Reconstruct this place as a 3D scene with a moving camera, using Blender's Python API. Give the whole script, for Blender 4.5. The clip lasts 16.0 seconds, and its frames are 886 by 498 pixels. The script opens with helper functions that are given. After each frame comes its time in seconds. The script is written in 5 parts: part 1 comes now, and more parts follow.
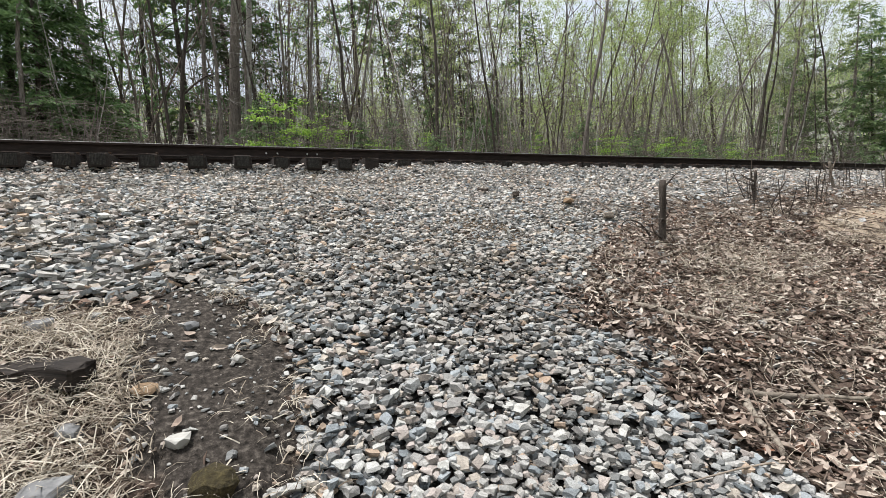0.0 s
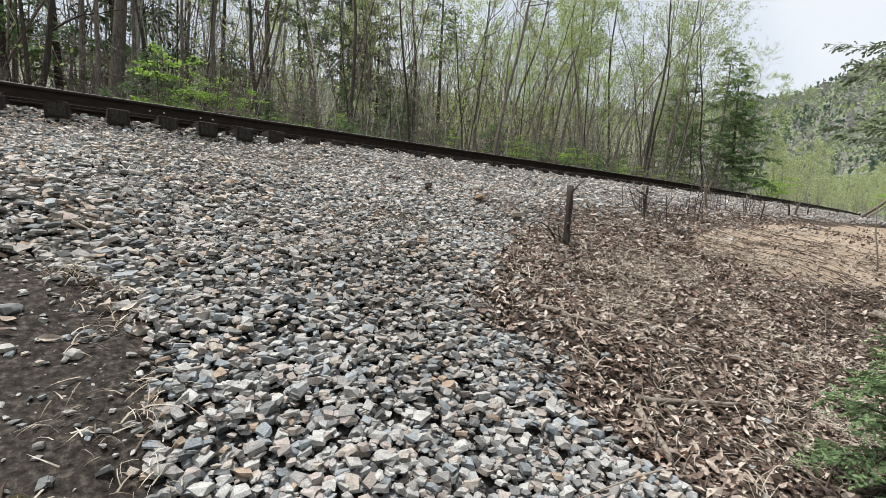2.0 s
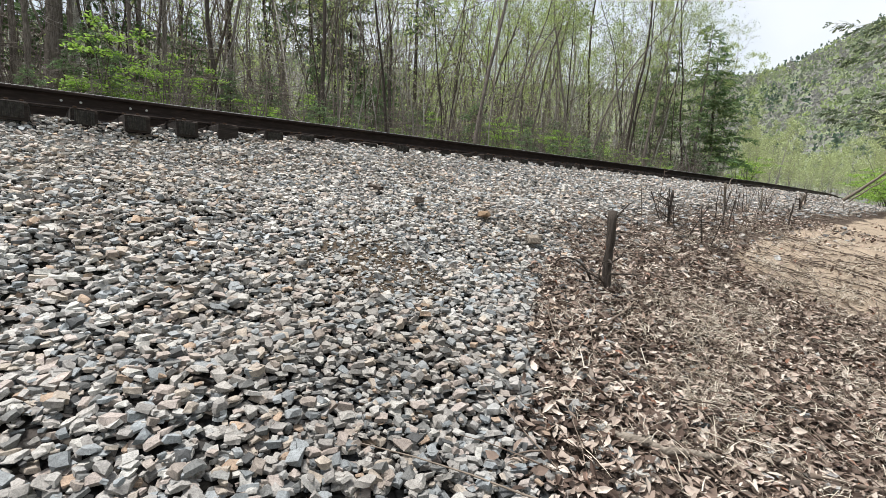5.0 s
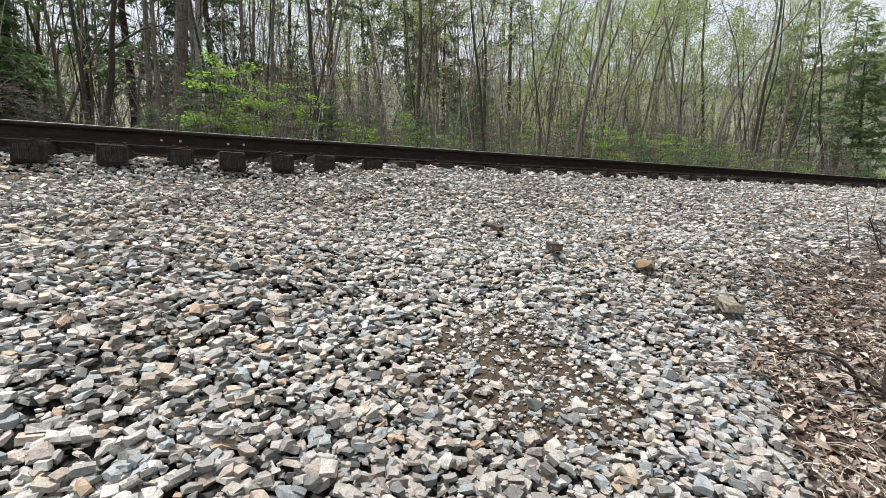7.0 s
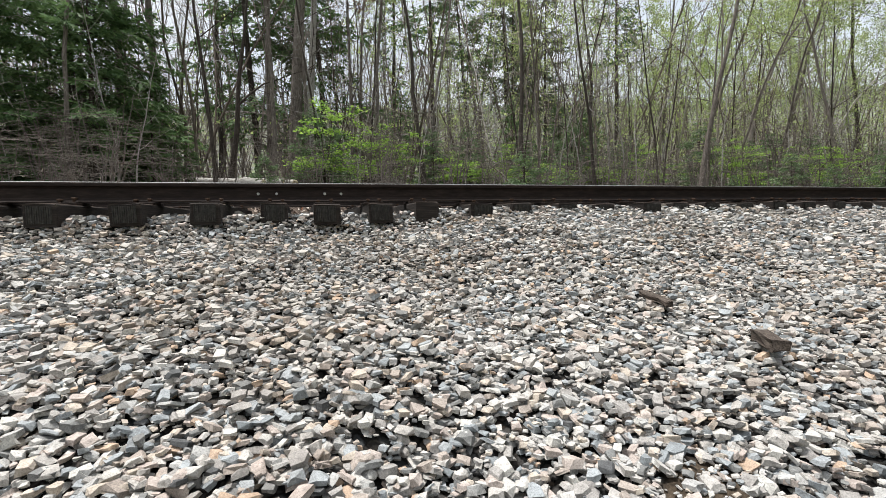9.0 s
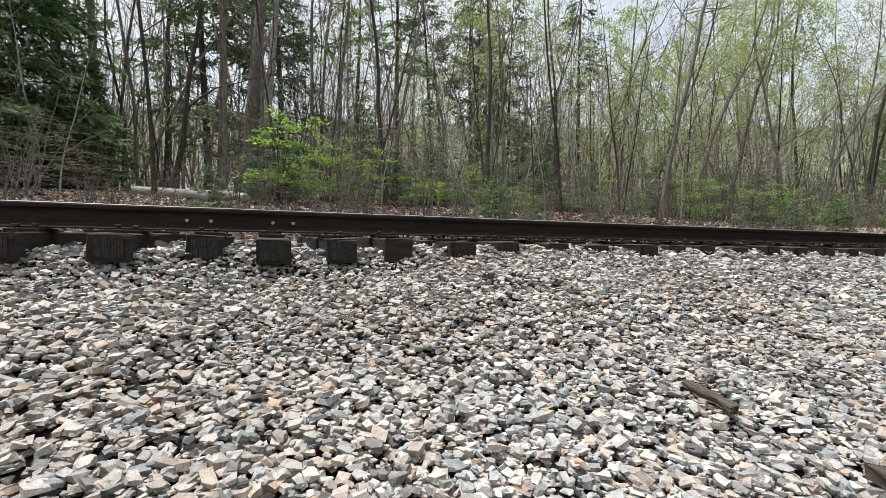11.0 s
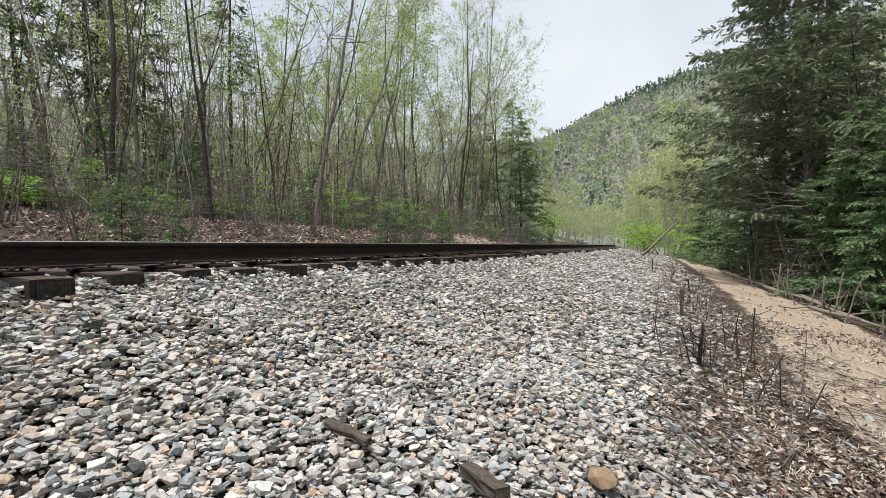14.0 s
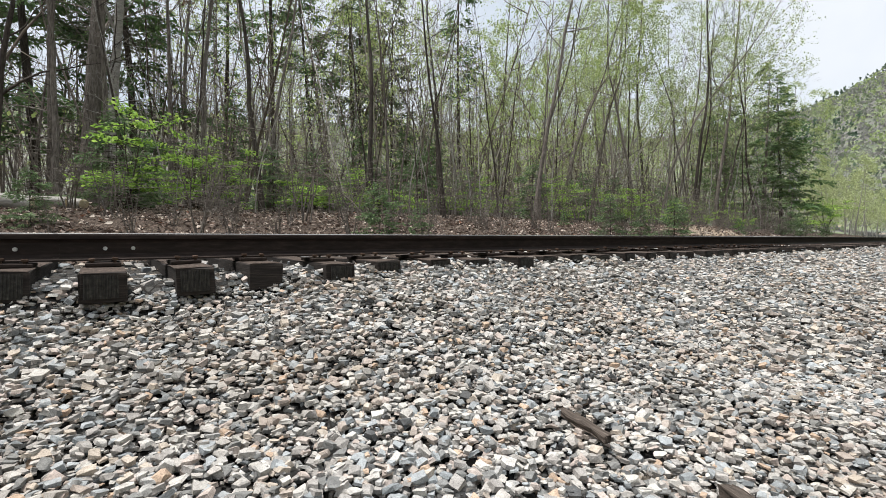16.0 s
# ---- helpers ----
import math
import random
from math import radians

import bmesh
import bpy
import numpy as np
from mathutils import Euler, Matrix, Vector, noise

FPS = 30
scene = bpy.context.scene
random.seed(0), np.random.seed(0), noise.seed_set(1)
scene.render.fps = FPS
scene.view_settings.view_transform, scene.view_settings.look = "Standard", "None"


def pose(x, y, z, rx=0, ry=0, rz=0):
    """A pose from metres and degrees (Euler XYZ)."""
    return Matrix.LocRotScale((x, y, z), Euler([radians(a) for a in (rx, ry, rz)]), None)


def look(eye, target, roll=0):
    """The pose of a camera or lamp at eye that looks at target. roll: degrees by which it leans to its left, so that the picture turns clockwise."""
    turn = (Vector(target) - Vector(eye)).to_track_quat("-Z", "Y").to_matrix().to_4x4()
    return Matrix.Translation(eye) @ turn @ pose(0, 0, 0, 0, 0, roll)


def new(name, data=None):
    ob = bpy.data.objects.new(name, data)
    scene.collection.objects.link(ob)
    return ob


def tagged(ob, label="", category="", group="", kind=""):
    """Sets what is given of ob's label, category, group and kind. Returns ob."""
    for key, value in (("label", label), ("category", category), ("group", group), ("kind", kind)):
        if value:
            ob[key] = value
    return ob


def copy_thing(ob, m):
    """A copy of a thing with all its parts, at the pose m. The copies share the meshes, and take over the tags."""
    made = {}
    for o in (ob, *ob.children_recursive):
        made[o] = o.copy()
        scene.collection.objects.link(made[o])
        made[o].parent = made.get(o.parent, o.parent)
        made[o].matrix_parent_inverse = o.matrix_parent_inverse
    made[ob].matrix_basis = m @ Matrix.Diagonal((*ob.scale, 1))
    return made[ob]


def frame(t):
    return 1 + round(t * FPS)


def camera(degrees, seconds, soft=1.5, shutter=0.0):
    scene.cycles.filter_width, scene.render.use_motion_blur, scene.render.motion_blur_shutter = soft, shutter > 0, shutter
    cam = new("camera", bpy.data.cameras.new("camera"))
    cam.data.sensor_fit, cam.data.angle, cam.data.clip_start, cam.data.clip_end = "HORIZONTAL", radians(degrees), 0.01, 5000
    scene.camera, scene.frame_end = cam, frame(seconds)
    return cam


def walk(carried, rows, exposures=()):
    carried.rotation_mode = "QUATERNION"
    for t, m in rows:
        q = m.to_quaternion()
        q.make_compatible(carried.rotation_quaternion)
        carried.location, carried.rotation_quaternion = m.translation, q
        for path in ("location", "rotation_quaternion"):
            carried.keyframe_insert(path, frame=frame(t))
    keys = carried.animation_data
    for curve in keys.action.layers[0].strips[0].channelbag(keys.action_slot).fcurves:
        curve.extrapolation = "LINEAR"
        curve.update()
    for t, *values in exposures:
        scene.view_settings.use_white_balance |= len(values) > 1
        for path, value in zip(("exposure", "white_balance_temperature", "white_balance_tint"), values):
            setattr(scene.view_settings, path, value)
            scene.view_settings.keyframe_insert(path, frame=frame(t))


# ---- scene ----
cam = camera(87.6, 16.0, soft=0.55)
PATH = [
    (0, (-0.834, -7.688, -0.899), (0.032, -5.892, -1.057), -2.1),
    (0.5, (-0.829, -7.683, -0.905), (0.117, -5.926, -1.042), -0.9),
    (1, (-0.81, -7.649, -0.898), (0.244, -5.953, -1.006), 0.8),
    (1.5, (-0.831, -7.582, -0.913), (0.308, -5.943, -1.042), 2.3),
    (2, (-0.746, -7.515, -0.916), (0.464, -5.934, -1.11), 3.2),
    (2.5, (-0.669, -7.451, -0.892), (0.616, -5.945, -1.174), 4.0),
    (3, (-0.621, -7.286, -0.812), (0.703, -5.825, -1.154), 5.2),
    (3.5, (-0.534, -7.089, -0.767), (0.786, -5.621, -1.086), 4.1),
    (3.7, (-0.478, -7.032, -0.735), (0.848, -5.567, -1.043), 3.6),
    (5.8, (-0.074, -6.17, -0.508), (1.104, -4.576, -0.777), 1.8),
    (6, (-0.021, -6.084, -0.496), (1.109, -4.457, -0.772), 1.5),
    (6.5, (0.049, -5.885, -0.482), (1.057, -4.184, -0.778), 0.9),
    (7, (0.095, -5.602, -0.368), (1.057, -3.866, -0.613), 0.9),
    (7.5, (0.177, -5.382, -0.314), (1.058, -3.596, -0.499), 0.5),
    (8, (0.264, -5.155, -0.243), (1.046, -3.32, -0.388), -0.2),
    (8.5, (0.274, -4.951, -0.179), (0.915, -3.061, -0.311), -0.8),
    (8.7, (0.292, -4.875, -0.18), (0.869, -2.964, -0.312), -1.1),
    (10.8, (0.382, -4.078, 0.01), (0.981, -2.17, -0.058), 0.3),
    (11, (0.404, -4.01, 0.028), (1.148, -2.154, -0.026), 1.2),
    (11.5, (0.462, -3.888, 0.15), (1.648, -2.278, 0.117), 3.0),
    (12, (0.524, -3.857, 0.17), (1.947, -2.452, 0.127), 2.4),
    (12.5, (0.54, -3.895, 0.196), (2.123, -2.674, 0.145), 1.4),
    (13, (0.572, -3.941, 0.194), (2.269, -2.884, 0.154), 0.7),
    (13.5, (0.605, -3.959, 0.202), (2.366, -3.011, 0.174), 0.4),
    (14, (0.599, -3.938, 0.201), (2.368, -3.006, 0.18), 0.2),
    (14.5, (0.607, -3.935, 0.197), (2.359, -2.97, 0.172), -0.0),
    (15, (0.603, -3.927, 0.192), (2.264, -2.814, 0.158), -0.2),
    (15.5, (0.569, -3.907, 0.191), (2.047, -2.559, 0.152), -0.2),
    (16, (0.542, -3.871, 0.181), (1.711, -2.249, 0.133), -0.0),
]
walk(cam, [(t, look(eye, target, roll)) for t, eye, target, roll in PATH],
     exposures=[(0, 0.55), (1.5, 0.51), (2, 0.42), (2.5, 0.56), (3, 0.68), (3.7, 0.62), (5.8, 0.54), (11.4, 0.49), (12.2, 0.2), (12.7, 0.24), (13.5, 0.37), (14, 0.37), (15, 0.47), (16, 0.45)])


# ---------------------------------------------------------------- light
world = bpy.data.worlds.new("overcast_sky")
scene.world = world
world.use_nodes = True
wn, wl = world.node_tree.nodes, world.node_tree.links
wn.clear()
sky = wn.new("ShaderNodeTexSky")
sky.sky_type, sky.sun_disc = "NISHITA", False
sky.sun_elevation, sky.sun_rotation = radians(75), radians(-56)
sky.air_density, sky.dust_density, sky.ozone_density = 1.0, 3.0, 1.0
coord = wn.new("ShaderNodeTexCoord")
cloud = wn.new("ShaderNodeTexNoise")
cloud.inputs["Scale"].default_value, cloud.inputs["Detail"].default_value = 2.2, 5.0
ramp = wn.new("ShaderNodeValToRGB")
ramp.color_ramp.elements[0].position, ramp.color_ramp.elements[0].color = 0.35, (5.6, 6.2, 6.9, 1)
ramp.color_ramp.elements[1].position, ramp.color_ramp.elements[1].color = 0.7, (7.6, 7.85, 8.15, 1)
mixer = wn.new("ShaderNodeMix")
mixer.data_type = "RGBA"
mixer.inputs[0].default_value = 0.85
back = wn.new("ShaderNodeBackground")
back.inputs["Strength"].default_value = 0.1
wout = wn.new("ShaderNodeOutputWorld")
wl.new(coord.outputs["Generated"], cloud.inputs["Vector"])
wl.new(cloud.outputs["Fac"], ramp.inputs["Fac"])
wl.new(sky.outputs[0], mixer.inputs[6])
wl.new(ramp.outputs[0], mixer.inputs[7])
wl.new(mixer.outputs[2], back.inputs["Color"])
wl.new(back.outputs[0], wout.inputs[0])

sun = new("sun", bpy.data.lights.new("sun", "SUN"))
sun.data.energy, sun.data.angle, sun.data.color = 4.2, radians(10), (1.0, 0.98, 0.95)
sun.matrix_world = look((-12, 8, 54), (0, 0, 0))


# ---------------------------------------------------------------- materials
def material(name):
    m = bpy.data.materials.new(name)
    m.use_nodes = True
    n, l = m.node_tree.nodes, m.node_tree.links
    return m, n, l, n["Principled BSDF"]


def noise_node(n, l, scale, detail=4.0, rough=0.6, stretch=None):
    c = n.new("ShaderNodeTexCoord")
    t = n.new("ShaderNodeTexNoise")
    t.inputs["Scale"].default_value, t.inputs["Detail"].default_value, t.inputs["Roughness"].default_value = scale, detail, rough
    if stretch:
        mp = n.new("ShaderNodeMapping")
        mp.inputs["Scale"].default_value = stretch
        l.new(c.outputs["Object"], mp.inputs["Vector"])
        l.new(mp.outputs[0], t.inputs["Vector"])
    else:
        l.new(c.outputs["Object"], t.inputs["Vector"])
    return t.outputs["Fac"]


def ramp_node(n, l, fac, stops, constant=False):
    r = n.new("ShaderNodeValToRGB")
    e = r.color_ramp.elements
    while len(e) < len(stops):
        e.new(0.5)
    for k, (p, c) in enumerate(stops):
        e[k].position, e[k].color = p, (*c, 1)
    if constant:
        r.color_ramp.interpolation = "CONSTANT"
    l.new(fac, r.inputs["Fac"])
    return r.outputs["Color"]


def mix_node(n, l, fac, a, b, mode="MIX"):
    m = n.new("ShaderNodeMix")
    m.data_type, m.blend_type = "RGBA", mode
    for slot, v in ((0, fac), (6, a), (7, b)):
        if isinstance(v, (int, float)):
            m.inputs[slot].default_value = v
        elif isinstance(v, tuple):
            m.inputs[slot].default_value = (*v, 1)
        else:
            l.new(v, m.inputs[slot])
    return m.outputs[2]


def bump_node(n, l, bsdf, height, strength, distance=0.01):
    b = n.new("ShaderNodeBump")
    b.inputs["Strength"].default_value, b.inputs["Distance"].default_value = strength, distance
    l.new(height, b.inputs["Height"])
    l.new(b.outputs[0], bsdf.inputs["Normal"])


def island(n):
    return n.new("ShaderNodeNewGeometry").outputs["Random Per Island"]


def grained(name, stops, scale, rough=0.85, bump=0.4, dist=0.01, stretch=None, metal=0.0, big=None):
    m, n, l, b = material(name)
    f = noise_node(n, l, scale, 5, 0.65, stretch)
    c = ramp_node(n, l, f, stops)
    if big:
        c = mix_node(n, l, 0.55, c, ramp_node(n, l, noise_node(n, l, big), [(0.3, (0.45, 0.45, 0.45)), (0.7, (1, 1, 1))]), "MULTIPLY")
    l.new(c, b.inputs["Base Color"])
    b.inputs["Roughness"].default_value, b.inputs["Metallic"].default_value = rough, metal
    b.inputs["Specular IOR Level"].default_value = 0.25
    bump_node(n, l, b, f, bump, dist)
    return m


def varied(name, stops, scale, rough=0.85, bump=0.3, see_through=0.0, constant=False, amount=0.5):
    """A material whose tone is drawn for each loose piece, with fine grain on top."""
    m, n, l, b = material(name)
    c = ramp_node(n, l, island(n), stops, constant)
    f = noise_node(n, l, scale, 4)
    c = mix_node(n, l, amount, c, ramp_node(n, l, f, [(0.3, (0.5, 0.49, 0.47)), (0.7, (1.25, 1.25, 1.25))]), "MULTIPLY")
    l.new(c, b.inputs["Base Color"])
    b.inputs["Roughness"].default_value = rough
    b.inputs["Specular IOR Level"].default_value = 0.2
    if bump:
        bump_node(n, l, b, f, bump, 0.004)
    if see_through:
        t = n.new("ShaderNodeBsdfTranslucent")
        l.new(c, t.inputs["Color"])
        x = n.new("ShaderNodeMixShader")
        x.inputs[0].default_value = see_through
        l.new(b.outputs[0], x.inputs[1])
        l.new(t.outputs[0], x.inputs[2])
        l.new(x.outputs[0], n["Material Output"].inputs[0])
    return m


STONE_TONES = [(0.0, (0.208, 0.209, 0.204)), (0.09, (0.323, 0.306, 0.289)), (0.22, (0.437, 0.414, 0.388)), (0.36, (0.489, 0.473, 0.447)), (0.46, (0.447, 0.386, 0.35)),
               (0.54, (0.374, 0.323, 0.285)), (0.6, (0.344, 0.365, 0.377)), (0.69, (0.54, 0.522, 0.487)), (0.77, (0.245, 0.264, 0.275)),
               (0.83, (0.478, 0.418, 0.355)), (0.9, (0.406, 0.401, 0.388)), (0.955, (0.458, 0.344, 0.258)), (0.978, (0.104, 0.106, 0.108))]


def stone_material(name, by_object):
    """Crushed rock: one tone a piece, mottled, with fine grains; cooler and darker where it was freshly tipped down the slope."""
    m, n, l, b = material(name)
    geo = n.new("ShaderNodeNewGeometry")
    pick = n.new("ShaderNodeObjectInfo").outputs["Random"] if by_object else geo.outputs["Random Per Island"]
    c = ramp_node(n, l, pick, STONE_TONES, True)

    def grain(scale, detail):
        t = n.new("ShaderNodeTexNoise")
        t.inputs["Scale"].default_value, t.inputs["Detail"].default_value, t.inputs["Roughness"].default_value = scale, detail, 0.65
        l.new(geo.outputs["Position"], t.inputs["Vector"])
        return t.outputs["Fac"]

    blotch, speck = grain(38, 4), grain(210, 3)
    c = mix_node(n, l, 0.75, c, ramp_node(n, l, blotch, [(0.3, (0.56, 0.545, 0.53)), (0.7, (1.2, 1.2, 1.19))]), "MULTIPLY")
    c = mix_node(n, l, 0.6, c, ramp_node(n, l, speck, [(0.34, (0.5, 0.5, 0.5)), (0.5, (1, 1, 1)), (0.68, (1.3, 1.3, 1.28))]), "MULTIPLY")
    dirt = ramp_node(n, l, grain(0.9, 3), [(0.36, (0.66, 0.61, 0.56)), (0.56, (1, 1, 1))])
    c = mix_node(n, l, 0.55, c, dirt, "MULTIPLY")
    split = n.new("ShaderNodeSeparateXYZ")
    l.new(geo.outputs["Position"], split.inputs[0])
    fresh = n.new("ShaderNodeMapRange")
    fresh.inputs[1].default_value, fresh.inputs[2].default_value, fresh.inputs[3].default_value, fresh.inputs[4].default_value = -5.9, -3.2, 1.0, 0.0
    l.new(split.outputs[1], fresh.inputs[0])
    c = mix_node(n, l, fresh.outputs[0], c, mix_node(n, l, 1.0, c, (0.76, 0.78, 0.80), "MULTIPLY"))
    l.new(c, b.inputs["Base Color"])
    b.inputs["Roughness"].default_value, b.inputs["Specular IOR Level"].default_value = 0.88, 0.25
    bump_node(n, l, b, blotch, 0.7, 0.006)
    return m


stone_mat = stone_material("crushed_granite", False)
stone_part_mat = stone_material("crushed_granite_loose", True)
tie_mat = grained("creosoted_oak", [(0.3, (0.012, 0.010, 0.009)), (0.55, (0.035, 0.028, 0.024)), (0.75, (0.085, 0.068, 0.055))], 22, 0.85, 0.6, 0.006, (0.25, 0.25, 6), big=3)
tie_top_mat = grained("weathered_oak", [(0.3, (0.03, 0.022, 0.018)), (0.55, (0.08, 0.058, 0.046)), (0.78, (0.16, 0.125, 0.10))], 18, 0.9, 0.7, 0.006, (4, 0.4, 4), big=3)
plate_mat = grained("dull_nail_plate", [(0.3, (0.02, 0.019, 0.018)), (0.6, (0.06, 0.056, 0.05)), (0.8, (0.14, 0.13, 0.115))], 30, 0.55, 0.2, 0.002, metal=0.4)
rail_mat = grained("rusted_rail", [(0.3, (0.016, 0.011, 0.009)), (0.55, (0.032, 0.022, 0.018)), (0.75, (0.06, 0.041, 0.032))], 14, 0.7, 0.25, 0.002, (0.6, 3, 3), metal=0.25, big=1.2)
shine_mat = grained("polished_rail_head", [(0.3, (0.35, 0.34, 0.33)), (0.7, (0.55, 0.54, 0.52))], 30, 0.28, 0.05, 0.001, (0.2, 6, 6), metal=1.0)
spike_mat = grained("rusty_spike", [(0.3, (0.03, 0.02, 0.015)), (0.7, (0.11, 0.065, 0.042))], 60, 0.8, 0.3, 0.001, metal=0.2)
bark_mat = grained("grey_bark", [(0.28, (0.075, 0.062, 0.053)), (0.5, (0.20, 0.172, 0.148)), (0.75, (0.37, 0.335, 0.295))], 9, 0.95, 0.9, 0.03, (3, 3, 0.5), big=0.9)
pale_mat = grained("pale_bark", [(0.28, (0.20, 0.185, 0.165)), (0.5, (0.38, 0.36, 0.325)), (0.75, (0.54, 0.52, 0.475))], 8, 0.9, 0.5, 0.012, (1, 1, 3), big=1.5)
dark_mat = grained("dark_bark", [(0.28, (0.035, 0.028, 0.024)), (0.5, (0.08, 0.066, 0.056)), (0.75, (0.15, 0.125, 0.105))], 9, 0.95, 0.9, 0.03, (3, 3, 0.5), big=0.9)
wood_mat = grained("weathered_driftwood", [(0.28, (0.07, 0.058, 0.048)), (0.5, (0.19, 0.16, 0.13)), (0.75, (0.34, 0.30, 0.25))], 16, 0.92, 0.7, 0.006, (0.5, 5, 5))
char_mat = grained("rotten_tie_wood", [(0.28, (0.02, 0.016, 0.013)), (0.5, (0.07, 0.055, 0.045)), (0.75, (0.17, 0.14, 0.115))], 22, 0.92, 0.8, 0.006, (0.4, 6, 6))
cut_mat = grained("fresh_cut_wood", [(0.3, (0.42, 0.33, 0.22)), (0.7, (0.62, 0.53, 0.40))], 20, 0.8, 0.2)
needle_mat = varied("dark_needles", [(0.0, (0.075, 0.135, 0.055)), (0.5, (0.12, 0.205, 0.08)), (1.0, (0.185, 0.285, 0.11))], 3, 0.6, 0, 0.35)
dim_needle_mat = varied("hemlock_needles", [(0.0, (0.095, 0.15, 0.075)), (0.5, (0.15, 0.225, 0.105)), (1.0, (0.22, 0.31, 0.14))], 3, 0.65, 0, 0.3)
cedar_mat = varied("cedar_foliage", [(0.0, (0.11, 0.16, 0.07)), (0.5, (0.165, 0.23, 0.10)), (1.0, (0.23, 0.30, 0.135))], 3, 0.6, 0, 0.35)
pine_mat = varied("pine_needles", [(0.0, (0.10, 0.135, 0.08)), (0.5, (0.145, 0.185, 0.105)), (1.0, (0.20, 0.23, 0.13))], 3, 0.6, 0, 0.25)
bright_mat = varied("spring_shrub_leaf", [(0.0, (0.17, 0.31, 0.055)), (0.5, (0.29, 0.47, 0.085)), (1.0, (0.43, 0.60, 0.14))], 3, 0.55, 0, 0.5)
light_mat = varied("young_tree_leaf", [(0.0, (0.30, 0.40, 0.13)), (0.5, (0.44, 0.54, 0.20)), (1.0, (0.58, 0.65, 0.30))], 3, 0.6, 0, 0.5)
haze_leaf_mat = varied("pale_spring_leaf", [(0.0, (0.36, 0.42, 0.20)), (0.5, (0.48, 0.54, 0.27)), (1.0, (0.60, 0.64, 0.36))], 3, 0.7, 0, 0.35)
bud_mat = varied("reddish_buds", [(0.0, (0.20, 0.13, 0.085)), (0.5, (0.30, 0.20, 0.13)), (1.0, (0.36, 0.28, 0.19))], 3, 0.8, 0, 0.2)
litter_mat = varied("dead_leaf", [(0.0, (0.05, 0.036, 0.030)), (0.3, (0.13, 0.092, 0.074)), (0.55, (0.29, 0.225, 0.185)), (0.75, (0.45, 0.375, 0.32)), (0.93, (0.62, 0.55, 0.48)), (1.0, (0.25, 0.12, 0.075))], 30, 0.85, 0.2, 0.12)
straw_mat = varied("dead_straw", [(0.0, (0.12, 0.092, 0.068)), (0.35, (0.38, 0.325, 0.26)), (1.0, (0.70, 0.645, 0.55))], 40, 0.75, 0, 0.2)
twig_mat = varied("dead_twig", [(0.0, (0.055, 0.042, 0.034)), (0.5, (0.13, 0.10, 0.08)), (1.0, (0.25, 0.205, 0.165))], 30, 0.9, 0.2)
stem_mat = varied("thin_stem_bark", [(0.0, (0.10, 0.078, 0.062)), (0.5, (0.20, 0.165, 0.135)), (0.8, (0.33, 0.285, 0.24)), (1.0, (0.55, 0.52, 0.47))], 6, 0.9, 0.3)
def far_crowns(name, stops):
    """Foliage seen from afar: one tone for each crown, drawn by cells as wide as a tree. Distance haze comes with the
    tones.
    """
    m, n, l, b = material(name)
    where = n.new("ShaderNodeNewGeometry").outputs["Position"]
    cell = n.new("ShaderNodeTexVoronoi")
    cell.inputs["Scale"].default_value = 0.085
    l.new(where, cell.inputs["Vector"])
    tone = n.new("ShaderNodeSeparateColor")
    l.new(cell.outputs["Color"], tone.inputs[0])
    c = ramp_node(n, l, tone.outputs[0], stops)
    c = mix_node(n, l, 0.35, c, ramp_node(n, l, island(n), [(0.0, (0.6, 0.6, 0.6)), (1.0, (1.3, 1.3, 1.3))]), "MULTIPLY")
    l.new(c, b.inputs["Base Color"])
    b.inputs["Roughness"].default_value, b.inputs["Specular IOR Level"].default_value = 0.95, 0.1
    t = n.new("ShaderNodeBsdfTranslucent")
    l.new(c, t.inputs["Color"])
    x = n.new("ShaderNodeMixShader")
    x.inputs[0].default_value = 0.5
    l.new(b.outputs[0], x.inputs[1])
    l.new(t.outputs[0], x.inputs[2])
    l.new(x.outputs[0], n["Material Output"].inputs[0])
    return m


# greens lifted and greyed: the haze of distance is mixed into these colours
far_mat = far_crowns("far_wood_crown_hazed", [(0.0, (0.24, 0.24, 0.225)), (0.25, (0.31, 0.30, 0.285)), (0.45, (0.21, 0.25, 0.17)), (0.65, (0.28, 0.34, 0.18)), (0.82, (0.38, 0.45, 0.21)), (1.0, (0.28, 0.275, 0.26))])
far_dark_mat = far_crowns("far_conifer_hazed", [(0.0, (0.095, 0.14, 0.105)), (1.0, (0.15, 0.20, 0.14))])


